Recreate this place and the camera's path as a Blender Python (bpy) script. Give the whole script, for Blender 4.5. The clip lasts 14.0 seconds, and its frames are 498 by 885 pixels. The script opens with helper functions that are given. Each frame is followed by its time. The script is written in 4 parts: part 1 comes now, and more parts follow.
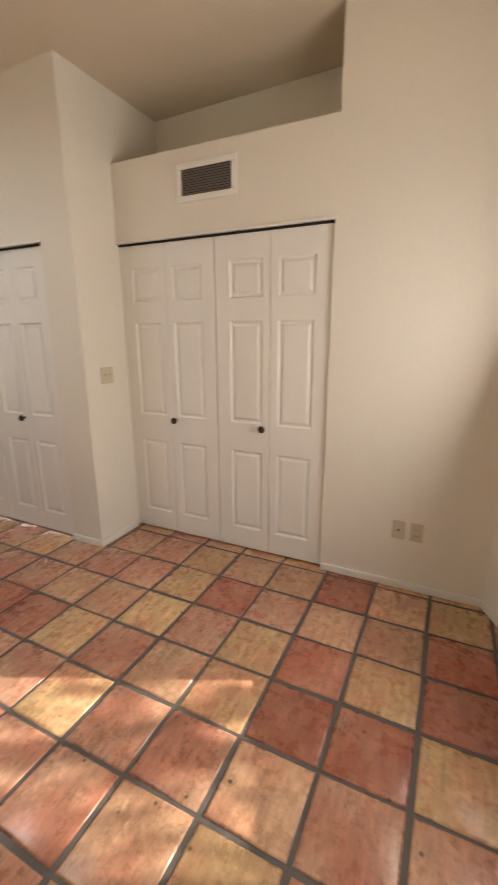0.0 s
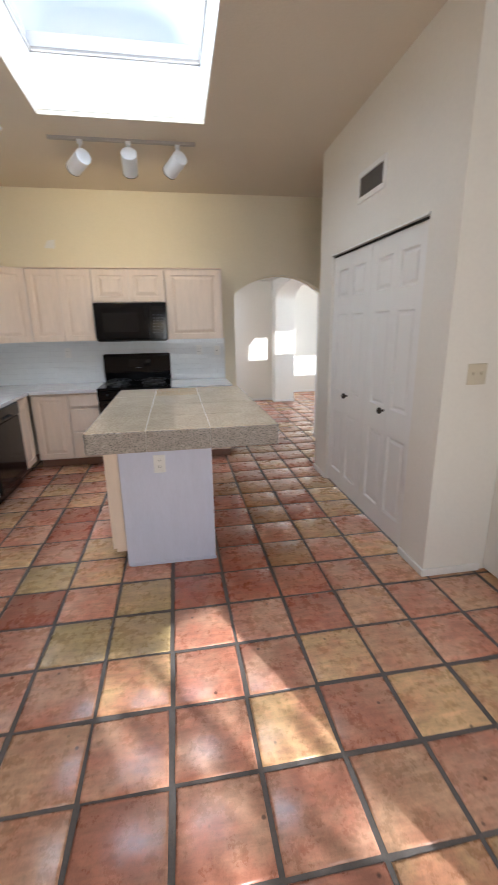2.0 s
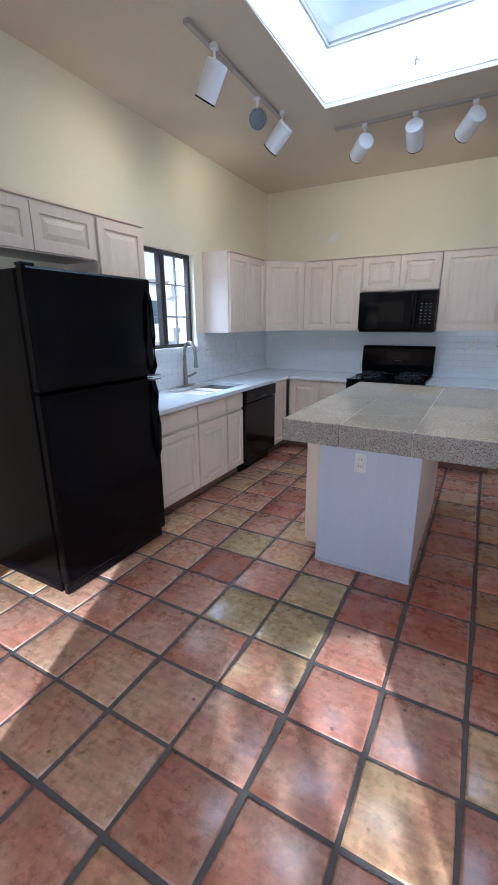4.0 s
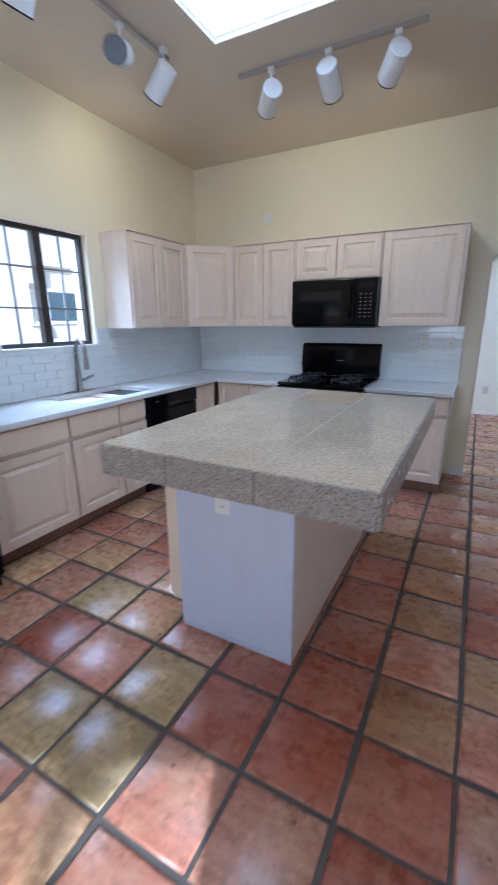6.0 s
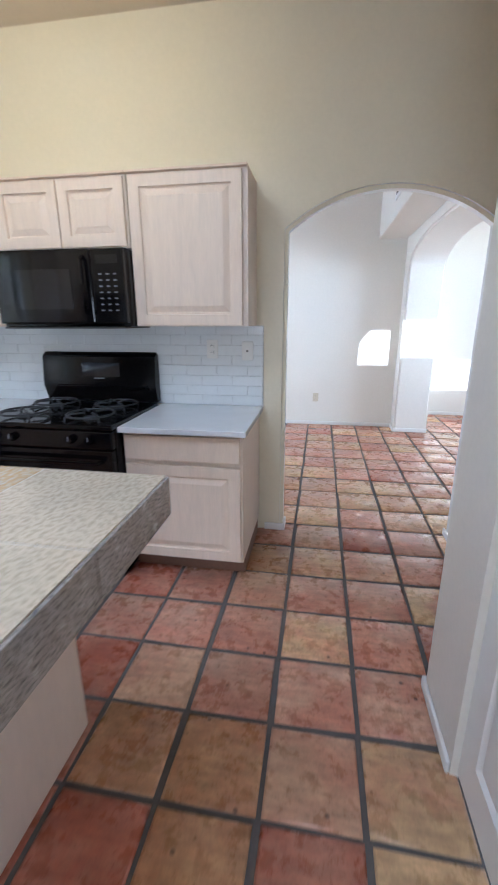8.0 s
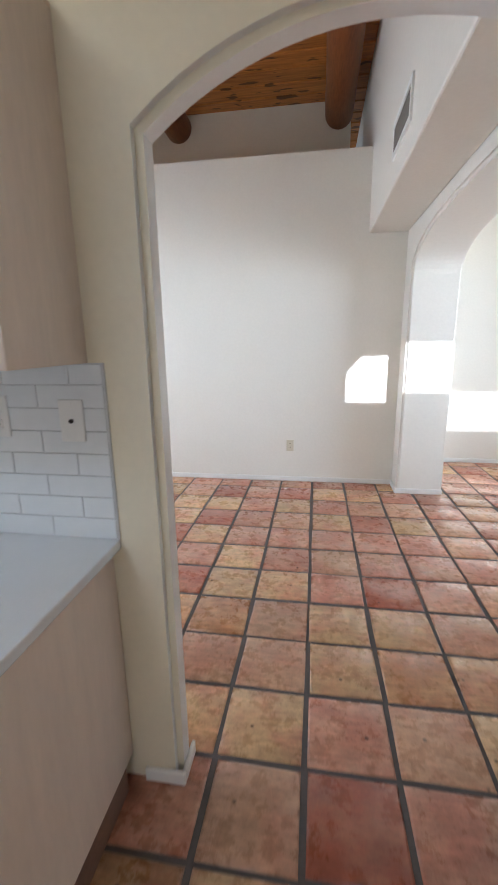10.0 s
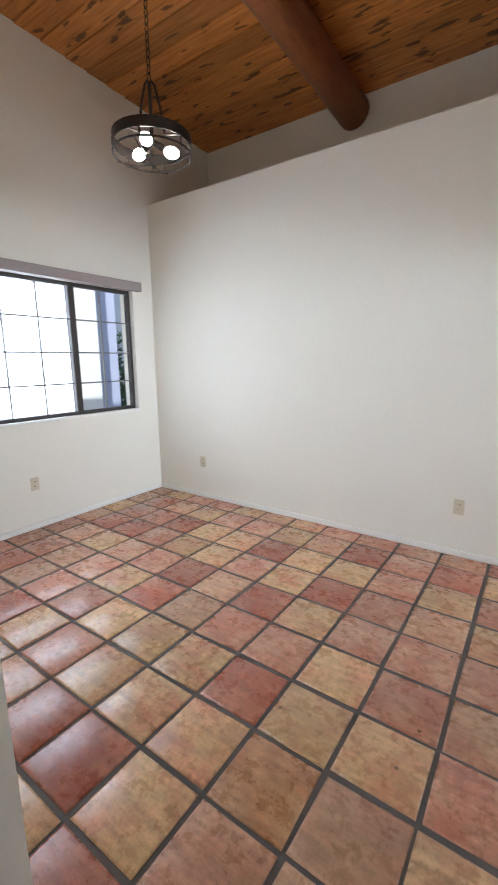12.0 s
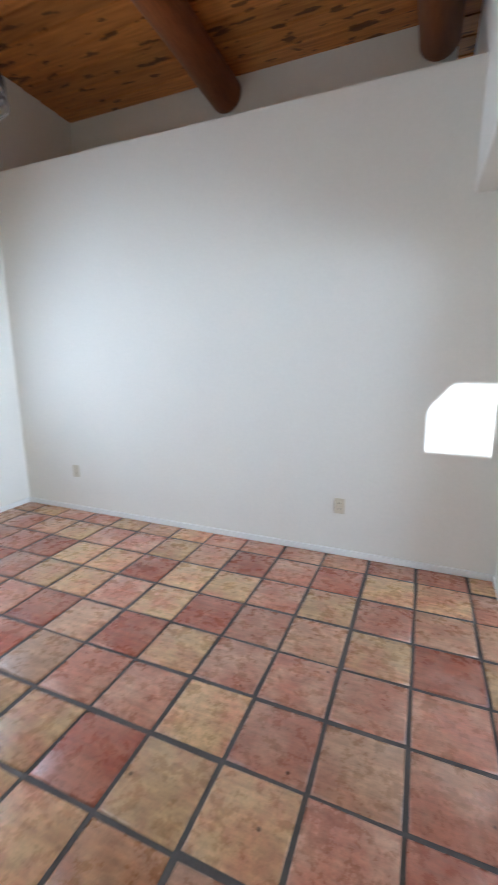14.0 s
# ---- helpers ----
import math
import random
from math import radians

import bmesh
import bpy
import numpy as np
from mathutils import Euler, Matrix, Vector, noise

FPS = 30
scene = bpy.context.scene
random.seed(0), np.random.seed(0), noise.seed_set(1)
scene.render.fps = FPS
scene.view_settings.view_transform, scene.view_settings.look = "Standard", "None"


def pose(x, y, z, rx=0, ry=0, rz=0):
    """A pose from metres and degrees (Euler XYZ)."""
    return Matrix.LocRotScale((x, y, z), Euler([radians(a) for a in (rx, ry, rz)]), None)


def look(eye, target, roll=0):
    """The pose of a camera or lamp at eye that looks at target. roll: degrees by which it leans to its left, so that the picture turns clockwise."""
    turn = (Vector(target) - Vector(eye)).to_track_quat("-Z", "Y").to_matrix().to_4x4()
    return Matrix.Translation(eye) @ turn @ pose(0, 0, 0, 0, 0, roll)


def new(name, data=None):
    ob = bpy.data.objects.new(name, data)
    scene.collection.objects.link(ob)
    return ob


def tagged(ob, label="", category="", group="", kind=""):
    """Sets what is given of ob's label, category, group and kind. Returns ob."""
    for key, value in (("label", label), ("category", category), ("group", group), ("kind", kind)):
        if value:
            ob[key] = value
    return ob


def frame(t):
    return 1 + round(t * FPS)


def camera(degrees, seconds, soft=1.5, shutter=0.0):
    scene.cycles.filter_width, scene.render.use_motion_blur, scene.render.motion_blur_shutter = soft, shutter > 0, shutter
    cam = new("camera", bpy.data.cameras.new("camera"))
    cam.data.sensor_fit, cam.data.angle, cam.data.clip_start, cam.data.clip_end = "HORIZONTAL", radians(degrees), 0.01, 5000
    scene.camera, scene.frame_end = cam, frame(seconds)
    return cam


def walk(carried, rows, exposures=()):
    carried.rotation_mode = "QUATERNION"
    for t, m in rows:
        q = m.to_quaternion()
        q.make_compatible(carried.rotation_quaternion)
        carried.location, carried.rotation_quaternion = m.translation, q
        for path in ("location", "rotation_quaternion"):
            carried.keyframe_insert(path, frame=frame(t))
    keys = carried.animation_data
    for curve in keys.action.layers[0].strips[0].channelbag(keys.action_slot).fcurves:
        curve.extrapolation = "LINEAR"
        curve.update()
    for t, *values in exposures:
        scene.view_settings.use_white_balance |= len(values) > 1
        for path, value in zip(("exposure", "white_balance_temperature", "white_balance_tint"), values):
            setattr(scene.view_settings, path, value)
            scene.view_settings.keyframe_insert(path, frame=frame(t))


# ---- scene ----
cam = camera(61.8, 14.0, shutter=0.4)
PATH = [
    (0, (0.549, 0.259, 1.528), (2.295, 1.093, 1.021), -0.2),
    (0.5, (0.623, 0.286, 1.523), (2.117, 1.511, 1.008), -0.6),
    (1, (0.78, 0.366, 1.525), (1.944, 1.908, 1.008), -0.9),
    (1.5, (0.949, 0.398, 1.52), (1.716, 2.168, 0.994), -0.9),
    (2, (1.174, 0.384, 1.523), (1.493, 2.282, 0.981), -0.9),
    (2.5, (1.328, 0.441, 1.507), (1.213, 2.359, 0.953), -0.9),
    (2.6, (1.343, 0.469, 1.508), (1.157, 2.379, 0.943), -0.7),
    (3, (1.434, 0.522, 1.507), (0.933, 2.376, 0.95), -0.9),
    (3.2, (1.457, 0.538, 1.508), (0.823, 2.352, 0.955), -0.9),
    (5.3, (1.769, 1.043, 1.433), (0.739, 2.662, 0.867), -0.1),
    (5.5, (1.789, 1.169, 1.44), (0.781, 2.801, 0.872), -0.2),
    (5.7, (1.834, 1.305, 1.428), (0.851, 2.954, 0.867), -0.6),
    (5.8, (1.852, 1.376, 1.427), (0.894, 3.041, 0.869), -0.6),
    (6, (1.895, 1.538, 1.43), (0.987, 3.23, 0.87), -0.4),
    (6.5, (2.007, 1.932, 1.43), (1.253, 3.699, 0.873), -0.0),
    (7, (2.027, 2.323, 1.432), (1.438, 4.155, 0.886), 0.3),
    (7.5, (2.069, 2.716, 1.41), (1.628, 4.589, 0.862), 0.1),
    (8, (2.134, 3.138, 1.414), (1.815, 5.029, 0.847), -0.2),
    (8.5, (2.146, 3.574, 1.39), (1.901, 5.48, 0.835), -0.6),
    (8.7, (2.163, 3.739, 1.39), (1.939, 5.644, 0.826), -0.8),
    (10.8, (2.463, 5.214, 1.444), (1.899, 7.092, 1.049), -1.4),
    (11, (2.492, 5.309, 1.438), (1.823, 7.154, 1.052), -1.4),
    (11.1, (2.497, 5.352, 1.437), (1.782, 7.181, 1.053), -1.4),
    (11.5, (2.507, 5.514, 1.439), (1.585, 7.247, 1.055), -1.0),
    (12, (2.505, 5.644, 1.456), (1.378, 7.249, 1.066), -0.5),
    (12.5, (2.507, 5.752, 1.462), (1.243, 7.25, 1.066), -0.1),
    (13, (2.524, 5.835, 1.457), (1.261, 7.334, 1.061), 0.1),
    (13.5, (2.562, 5.915, 1.447), (1.437, 7.52, 1.048), -0.2),
    (14, (2.588, 6.008, 1.448), (1.838, 7.817, 1.042), -0.3),
]
walk(cam, [(t, look(eye, target, roll)) for t, eye, target, roll in PATH],
     ((0.0, 0.95, 6500, 10), (1.2, 1.0, 5750, 9), (2.2, 0.85, 5350, 8), (3.2, 0.6, 4800, 7), (5.5, 0.65, 4500, 7), (6.5, 0.9, 4600, 7), (7.5, 1.2, 4750, 7), (8.7, 1.25, 4850, 7), (11.0, 0.75, 5400, 7), (12.5, 0.8, 5300, 6), (14.0, 0.8, 4900, 5)))

# world, sun, window light
SUN_WAY = Vector((-0.45, 1.0, -0.50)).normalized()
world = bpy.data.worlds.new("sky")
scene.world = world
world.use_nodes = True
wn = world.node_tree.nodes
sky = wn.new("ShaderNodeTexSky")
sky.sky_type = "NISHITA"
sky.sun_disc = False
sky.sun_elevation = radians(26)
sky.sun_rotation = radians(156)
world.node_tree.links.new(sky.outputs[0], wn["Background"].inputs[0])
wn["Background"].inputs[1].default_value = 0.15

sun_data = bpy.data.lights.new("sun", "SUN")
sun_data.energy = 5.0
sun_data.angle = radians(0.53)
sun_data.color = (1.0, 0.93, 0.82)
sun = new("sun", sun_data)
sun.matrix_world = look((20, -30, 18), Vector((20, -30, 18)) + SUN_WAY)


def window_lamp(name, eye, target, sx, sy, watts, color=(0.90, 0.95, 1.0)):
    d = bpy.data.lights.new(name, "AREA")
    d.shape, d.size, d.size_y, d.energy, d.color = "RECTANGLE", sx, sy, watts, color
    o = new(name, d)
    o.matrix_world = look(eye, target)
    return o


window_lamp("nook_daylight", (1.80, -0.60, 1.65), (1.37, 0.30, 1.86), 1.9, 1.2, 32, (1.0, 0.93, 0.84))
window_lamp("sink_daylight", (-1.62, 3.76, 2.62), (-0.6, 3.76, 1.25), 1.3, 0.6, 66)
window_lamp("dining_daylight", (-1.22, 7.24, 1.55), (0, 7.24, 1.5), 1.56, 1.15, 16, (0.96, 0.98, 1.0))
window_lamp("skylight_daylight", (0.885, 3.525, 3.41), (0.885, 3.52, 0), 1.16, 1.2, 13, (0.88, 0.94, 1.0))
# added fill at an unseen opening, narrowed and aimed at the dining wall
window_lamp("living_fill", (7.75, 7.2, 1.7), (1.9, 8.75, 1.5), 2.2, 1.8, 23, (0.97, 0.97, 0.96)).data.spread = radians(55)


def spot(name, eye, target, watts):
    d = bpy.data.lights.new(name, "SPOT")
    d.energy, d.color, d.spot_size, d.spot_blend, d.shadow_soft_size = watts, (1.0, 0.76, 0.42), radians(130), 1.0, 0.12
    o = new(name, d)
    o.matrix_world = look(eye, target)


# ---- materials ----
def nodes_of(name):
    m = bpy.data.materials.new(name)
    m.use_nodes = True
    return m, m.node_tree.nodes, m.node_tree.links, m.node_tree.nodes["Principled BSDF"]


def mat(name, color, rough=0.5, metal=0.0, vary=0.06, scale=3.0, fine=60.0, bump=0.15, stretch=(1, 1, 1), second=None, second_at=0.55, coat=0.0, gloss=0.5):
    m, N, L, B = nodes_of(name)
    geo = N.new("ShaderNodeNewGeometry")
    mp = N.new("ShaderNodeMapping")
    mp.inputs["Scale"].default_value = stretch
    L.new(geo.outputs["Position"], mp.inputs["Vector"])
    big = N.new("ShaderNodeTexNoise")
    big.inputs["Scale"].default_value, big.inputs["Detail"].default_value = scale, 3
    small = N.new("ShaderNodeTexNoise")
    small.inputs["Scale"].default_value, small.inputs["Detail"].default_value = fine, 4
    for n in (big, small):
        L.new(mp.outputs[0], n.inputs["Vector"])
    add = N.new("ShaderNodeMath")
    add.operation = "ADD"
    L.new(big.outputs[0], add.inputs[0])
    L.new(small.outputs[0], add.inputs[1])
    ramp = N.new("ShaderNodeMapRange")
    ramp.inputs[1].default_value, ramp.inputs[2].default_value = 0.6, 1.4
    ramp.inputs[3].default_value, ramp.inputs[4].default_value = 1 - vary, 1 + vary
    L.new(add.outputs[0], ramp.inputs[0])
    mul = N.new("ShaderNodeVectorMath")
    mul.operation = "SCALE"
    mul.inputs[0].default_value = color
    if second:
        mix = N.new("ShaderNodeMix")
        mix.data_type = "RGBA"
        mix.inputs[6].default_value, mix.inputs[7].default_value = (*color, 1), (*second, 1)
        edge = N.new("ShaderNodeMapRange")
        edge.inputs[1].default_value, edge.inputs[2].default_value = second_at - 0.08, second_at + 0.08
        L.new(small.outputs[0], edge.inputs[0])
        L.new(edge.outputs[0], mix.inputs[0])
        L.new(mix.outputs[2], mul.inputs[0])
    L.new(ramp.outputs[0], mul.inputs["Scale"])
    L.new(mul.outputs[0], B.inputs["Base Color"])
    rr = N.new("ShaderNodeMapRange")
    rr.inputs[3].default_value, rr.inputs[4].default_value = max(0.02, rough - 0.07), min(1, rough + 0.07)
    L.new(big.outputs[0], rr.inputs[0])
    L.new(rr.outputs[0], B.inputs["Roughness"])
    B.inputs["Metallic"].default_value = metal
    B.inputs["Coat Weight"].default_value = coat
    B.inputs["Specular IOR Level"].default_value = gloss
    if bump:
        b = N.new("ShaderNodeBump")
        b.inputs["Strength"].default_value, b.inputs["Distance"].default_value = bump, 0.004
        L.new(small.outputs[0], b.inputs["Height"])
        L.new(b.outputs[0], B.inputs["Normal"])
    return m


def glow(name, color, strength):
    m, N, L, B = nodes_of(name)
    B.inputs["Base Color"].default_value = (*color, 1)
    B.inputs["Emission Color"].default_value = (*color, 1)
    B.inputs["Emission Strength"].default_value = strength
    return m


def glass(name, tint=(1, 1, 1), rough=0.0):
    m, N, L, B = nodes_of(name)
    B.inputs["Base Color"].default_value = (*tint, 1)
    B.inputs["Transmission Weight"].default_value = 1
    B.inputs["Roughness"].default_value = rough
    B.inputs["IOR"].default_value = 1.05
    return m


def terracotta(name, clay, pale):
    """Sealed saltillo clay: clouds of a paler clay, worn flakes, brushed streaks, dark pits, an uneven glossy sealer."""
    m, N, L, B = nodes_of(name)
    geo = N.new("ShaderNodeNewGeometry")
    cell = N.new("ShaderNodeVectorMath")
    cell.operation = "SUBTRACT"
    cell.inputs[1].default_value = (TX, TY, 0)
    L.new(geo.outputs["Position"], cell.inputs[0])
    div = N.new("ShaderNodeVectorMath")
    div.operation = "MULTIPLY"
    div.inputs[1].default_value = (1 / PITCH, 1 / PITCH, 0)
    L.new(cell.outputs[0], div.inputs[0])
    fl = N.new("ShaderNodeVectorMath")
    fl.operation = "FLOOR"
    L.new(div.outputs[0], fl.inputs[0])
    own = N.new("ShaderNodeTexWhiteNoise")
    own.noise_dimensions = "2D"
    L.new(fl.outputs[0], own.inputs["Vector"])
    far = N.new("ShaderNodeVectorMath")
    far.operation = "SCALE"
    far.inputs["Scale"].default_value = 20
    L.new(own.outputs["Color"], far.inputs[0])
    sh = N.new("ShaderNodeVectorMath")
    L.new(geo.outputs["Position"], sh.inputs[0])
    L.new(far.outputs[0], sh.inputs[1])

    def tex(scale, detail, rough, stretch=(1, 1, 1)):
        mp = N.new("ShaderNodeMapping")
        mp.inputs["Scale"].default_value = stretch
        L.new(sh.outputs[0], mp.inputs["Vector"])
        t = N.new("ShaderNodeTexNoise")
        t.inputs["Scale"].default_value, t.inputs["Detail"].default_value, t.inputs["Roughness"].default_value = scale, detail, rough
        L.new(mp.outputs[0], t.inputs["Vector"])
        return t

    def ramp(src, a, b, c, d):
        r = N.new("ShaderNodeMapRange")
        for k, v in enumerate((a, b, c, d)):
            r.inputs[k + 1].default_value = v
        L.new(src, r.inputs[0])
        return r.outputs[0]

    def mul(src, factor):
        v = N.new("ShaderNodeVectorMath")
        v.operation = "SCALE"
        L.new(src, v.inputs[0])
        L.new(factor, v.inputs["Scale"])
        return v.outputs[0]
    cloud, grain, flake = tex(4.5, 5, 0.6), tex(26, 7, 0.72), tex(13, 6, 0.7)
    streak, wave = tex(6, 4, 0.6, (1.2, 7, 1)), tex(7, 2, 0.5)
    mix = N.new("ShaderNodeMix")
    mix.data_type = "RGBA"
    mix.inputs[6].default_value, mix.inputs[7].default_value = (*clay, 1), (*pale, 1)
    L.new(ramp(cloud.outputs[0], 0.42, 0.64, 0.0, 1.0), mix.inputs[0])
    col = mul(mix.outputs[2], ramp(own.outputs["Value"], 0, 1, 0.84, 1.14))
    col = mul(col, ramp(grain.outputs[0], 0.32, 0.68, 0.74, 1.28))
    col = mul(col, ramp(streak.outputs[0], 0.3, 0.7, 0.82, 1.18))
    col = mul(col, ramp(flake.outputs[0], 0.58, 0.63, 1.0, 0.76))
    vor = N.new("ShaderNodeTexVoronoi")
    vor.inputs["Scale"].default_value = 8
    L.new(sh.outputs[0], vor.inputs["Vector"])
    col = mul(col, ramp(vor.outputs["Distance"], 0.04, 0.08, 0.3, 1.0))
    L.new(col, B.inputs["Base Color"])
    L.new(ramp(flake.outputs[0], 0.35, 0.66, 0.2, 0.42), B.inputs["Roughness"])
    B.inputs["Coat Weight"].default_value, B.inputs["Coat Roughness"].default_value = 0.3, 0.2
    b = N.new("ShaderNodeBump")
    b.inputs["Strength"].default_value, b.inputs["Distance"].default_value = 0.3, 0.010
    L.new(wave.outputs[0], b.inputs["Height"])
    b2 = N.new("ShaderNodeBump")
    b2.inputs["Strength"].default_value, b2.inputs["Distance"].default_value = 0.35, 0.003
    L.new(grain.outputs[0], b2.inputs["Height"])
    L.new(b.outputs[0], b2.inputs["Normal"])
    L.new(b2.outputs[0], B.inputs["Normal"])
    L.new(b.outputs[0], B.inputs["Coat Normal"])
    return m


def pine():
    """Stained pine boards along x: broad grain, plank shade, dark elongated flecks."""
    m, N, L, B = nodes_of("stained pine")
    geo = N.new("ShaderNodeNewGeometry")

    def tex(scale, stretch, detail=4):
        mp = N.new("ShaderNodeMapping")
        mp.inputs["Scale"].default_value = stretch
        L.new(geo.outputs["Position"], mp.inputs["Vector"])
        t = N.new("ShaderNodeTexNoise")
        t.inputs["Scale"].default_value, t.inputs["Detail"].default_value = scale, detail
        L.new(mp.outputs[0], t.inputs["Vector"])
        return t
    grain, fleck, patch = tex(3, (1, 14, 1)), tex(4.6, (1, 3.4, 1), 2), tex(0.9, (1, 1, 1), 2)
    cr = N.new("ShaderNodeValToRGB")
    e = cr.color_ramp.elements
    e[0].position, e[0].color = 0.3, (0.34, 0.115, 0.02, 1)
    e[1].position, e[1].color = 0.7, (0.55, 0.22, 0.046, 1)
    L.new(grain.outputs[0], cr.inputs[0])
    plank = N.new("ShaderNodeMapRange")
    plank.inputs[3].default_value, plank.inputs[4].default_value = 0.7, 1.25
    L.new(geo.outputs["Random Per Island"], plank.inputs[0])
    sc = N.new("ShaderNodeVectorMath")
    sc.operation = "SCALE"
    L.new(cr.outputs[0], sc.inputs[0])
    L.new(plank.outputs[0], sc.inputs["Scale"])
    thr = N.new("ShaderNodeMath")
    thr.operation = "MULTIPLY_ADD"
    thr.inputs[1].default_value, thr.inputs[2].default_value = 0.35, 0.0
    L.new(patch.outputs[0], thr.inputs[0])
    s2 = N.new("ShaderNodeMath")
    s2.operation = "ADD"
    L.new(fleck.outputs[0], s2.inputs[0])
    L.new(thr.outputs[0], s2.inputs[1])
    mr = N.new("ShaderNodeMapRange")
    mr.inputs[1].default_value, mr.inputs[2].default_value = 0.77, 0.81
    mr.inputs[3].default_value, mr.inputs[4].default_value = 1.0, 0.28
    L.new(s2.outputs[0], mr.inputs[0])
    sc2 = N.new("ShaderNodeVectorMath")
    sc2.operation = "SCALE"
    L.new(sc.outputs[0], sc2.inputs[0])
    L.new(mr.outputs[0], sc2.inputs["Scale"])
    L.new(sc2.outputs[0], B.inputs["Base Color"])
    B.inputs["Roughness"].default_value = 0.5
    return m


PITCH, TX, TY = 0.314, 0.7555, 1.79
M_wall = mat("warm white wall paint", (0.81, 0.77, 0.69), 0.7, vary=0.03, scale=1.2, fine=45, bump=0.25)
M_cream = mat("cream wall paint", (0.83, 0.755, 0.58), 0.7, vary=0.03, scale=1.2, fine=45, bump=0.25)
# off-white ceiling paint browned so its colour carries the shade up there
M_ceil = mat("shade-darkened ceiling paint", (0.66, 0.575, 0.45), 0.85, vary=0.03, scale=1.5, fine=70, bump=0.35)
M_trim = mat("white gloss paint", (0.84, 0.82, 0.78), 0.35, vary=0.02, scale=4, fine=90, bump=0.05)
M_door = mat("white door paint", (0.84, 0.82, 0.78), 0.42, vary=0.02, scale=2, fine=80, bump=0.08, stretch=(6, 6, 1))
# near-black standing in for shade in gaps, slots and ducts; also lamp rims
M_dark = mat("gap shade and dark rim", (0.02, 0.018, 0.016), 0.9, vary=0.1)
M_clay = {
    "r": terracotta("red clay", (0.34, 0.10, 0.055), (0.43, 0.19, 0.12)),
    "p": terracotta("rose clay", (0.45, 0.185, 0.115), (0.54, 0.31, 0.20)),
    "t": terracotta("tan clay", (0.52, 0.31, 0.185), (0.48, 0.225, 0.135)),
    "o": terracotta("ochre clay", (0.56, 0.36, 0.18), (0.52, 0.25, 0.14)),
    "v": terracotta("straw clay", (0.42, 0.30, 0.135), (0.50, 0.34, 0.18)),
    "b": terracotta("brown clay", (0.37, 0.165, 0.075), (0.48, 0.28, 0.14)),
}
M_grout = mat("grey floor grout", (0.115, 0.10, 0.09), 0.85, vary=0.18, scale=5, fine=90, bump=0.6)
M_pine = pine()
M_beam = mat("dark stained log", (0.23, 0.075, 0.022), 0.45, vary=0.35, scale=2, fine=12, bump=0.4, stretch=(6, 0.8, 6))
M_rail = mat("grey aluminium rail", (0.42, 0.38, 0.34), 0.45, vary=0.04)
M_maple = mat("pickled maple", (0.81, 0.665, 0.53), 0.42, vary=0.07, scale=4, fine=22, bump=0.1, stretch=(7, 7, 0.7))
M_mapleside = mat("pickled maple side panel", (0.78, 0.665, 0.56), 0.45, vary=0.07, scale=4, fine=22, bump=0.1, stretch=(7, 7, 0.7))
M_kick = mat("brown toe kick", (0.22, 0.12, 0.08), 0.6, vary=0.15)
M_quartz = mat("white quartz", (0.78, 0.79, 0.80), 0.16, vary=0.03, scale=9, fine=160, bump=0.0)
M_splash = mat("white glazed tile", (0.78, 0.80, 0.81), 0.12, vary=0.03, scale=6, fine=30, bump=0.06)
M_sgrout = mat("pale wall grout", (0.69, 0.70, 0.71), 0.8, vary=0.05)
M_stone = mat("polished granite tile", (0.70, 0.585, 0.43), 0.07, vary=0.14, scale=6, fine=80, bump=0.0, second=(0.48, 0.39, 0.275), second_at=0.53)
M_ochre = mat("ochre granite tile", (0.62, 0.42, 0.21), 0.08, vary=0.2, scale=6, fine=80, bump=0.0, second=(0.60, 0.52, 0.40), second_at=0.52)
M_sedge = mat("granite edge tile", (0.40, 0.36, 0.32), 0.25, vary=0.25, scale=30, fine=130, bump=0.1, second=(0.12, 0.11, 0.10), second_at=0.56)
M_jgrout = mat("pale counter grout", (0.66, 0.61, 0.54), 0.7, vary=0.05)
# the lavender in this white paint stands in for cool sky light
M_panel = mat("white panel paint with sky tint", (0.60, 0.62, 0.74), 0.45, vary=0.05, scale=3, fine=30, bump=0.1, stretch=(5, 5, 1))
M_black = mat("black enamel", (0.005, 0.0045, 0.005), 0.10, vary=0.1, scale=3, fine=40, bump=0.02, gloss=0.3)
M_fridge = mat("black textured steel", (0.004, 0.0035, 0.004), 0.16, vary=0.1, scale=2, fine=350, bump=0.05, gloss=0.12)
M_bglass = mat("black glass", (0.008, 0.008, 0.009), 0.04, vary=0.05, bump=0)
M_iron = mat("cast iron", (0.03, 0.03, 0.032), 0.55, vary=0.15, fine=120, bump=0.3)
M_bronze = mat("dark bronze", (0.045, 0.035, 0.03), 0.35, metal=0.7, vary=0.1)
M_steel = mat("brushed nickel", (0.34, 0.33, 0.32), 0.30, metal=1.0, vary=0.06, fine=120, bump=0.03, stretch=(1, 1, 8))
M_bowl = mat("satin sink steel", (0.20, 0.20, 0.205), 0.42, metal=1.0, vary=0.08, fine=120, bump=0.03)
M_white = mat("white lamp enamel", (0.80, 0.80, 0.80), 0.35, vary=0.02)
M_almond = mat("almond plastic", (0.62, 0.55, 0.41), 0.4, vary=0.03)
M_wplast = mat("white plastic", (0.80, 0.79, 0.76), 0.35, vary=0.02)
M_grey = mat("grey lettering", (0.16, 0.16, 0.17), 0.5, vary=0.02)
M_vent = mat("grey vent blades", (0.16, 0.14, 0.12), 0.5, vary=0.05)
M_valance = mat("taupe blind headrail", (0.34, 0.29, 0.28), 0.5, vary=0.04)
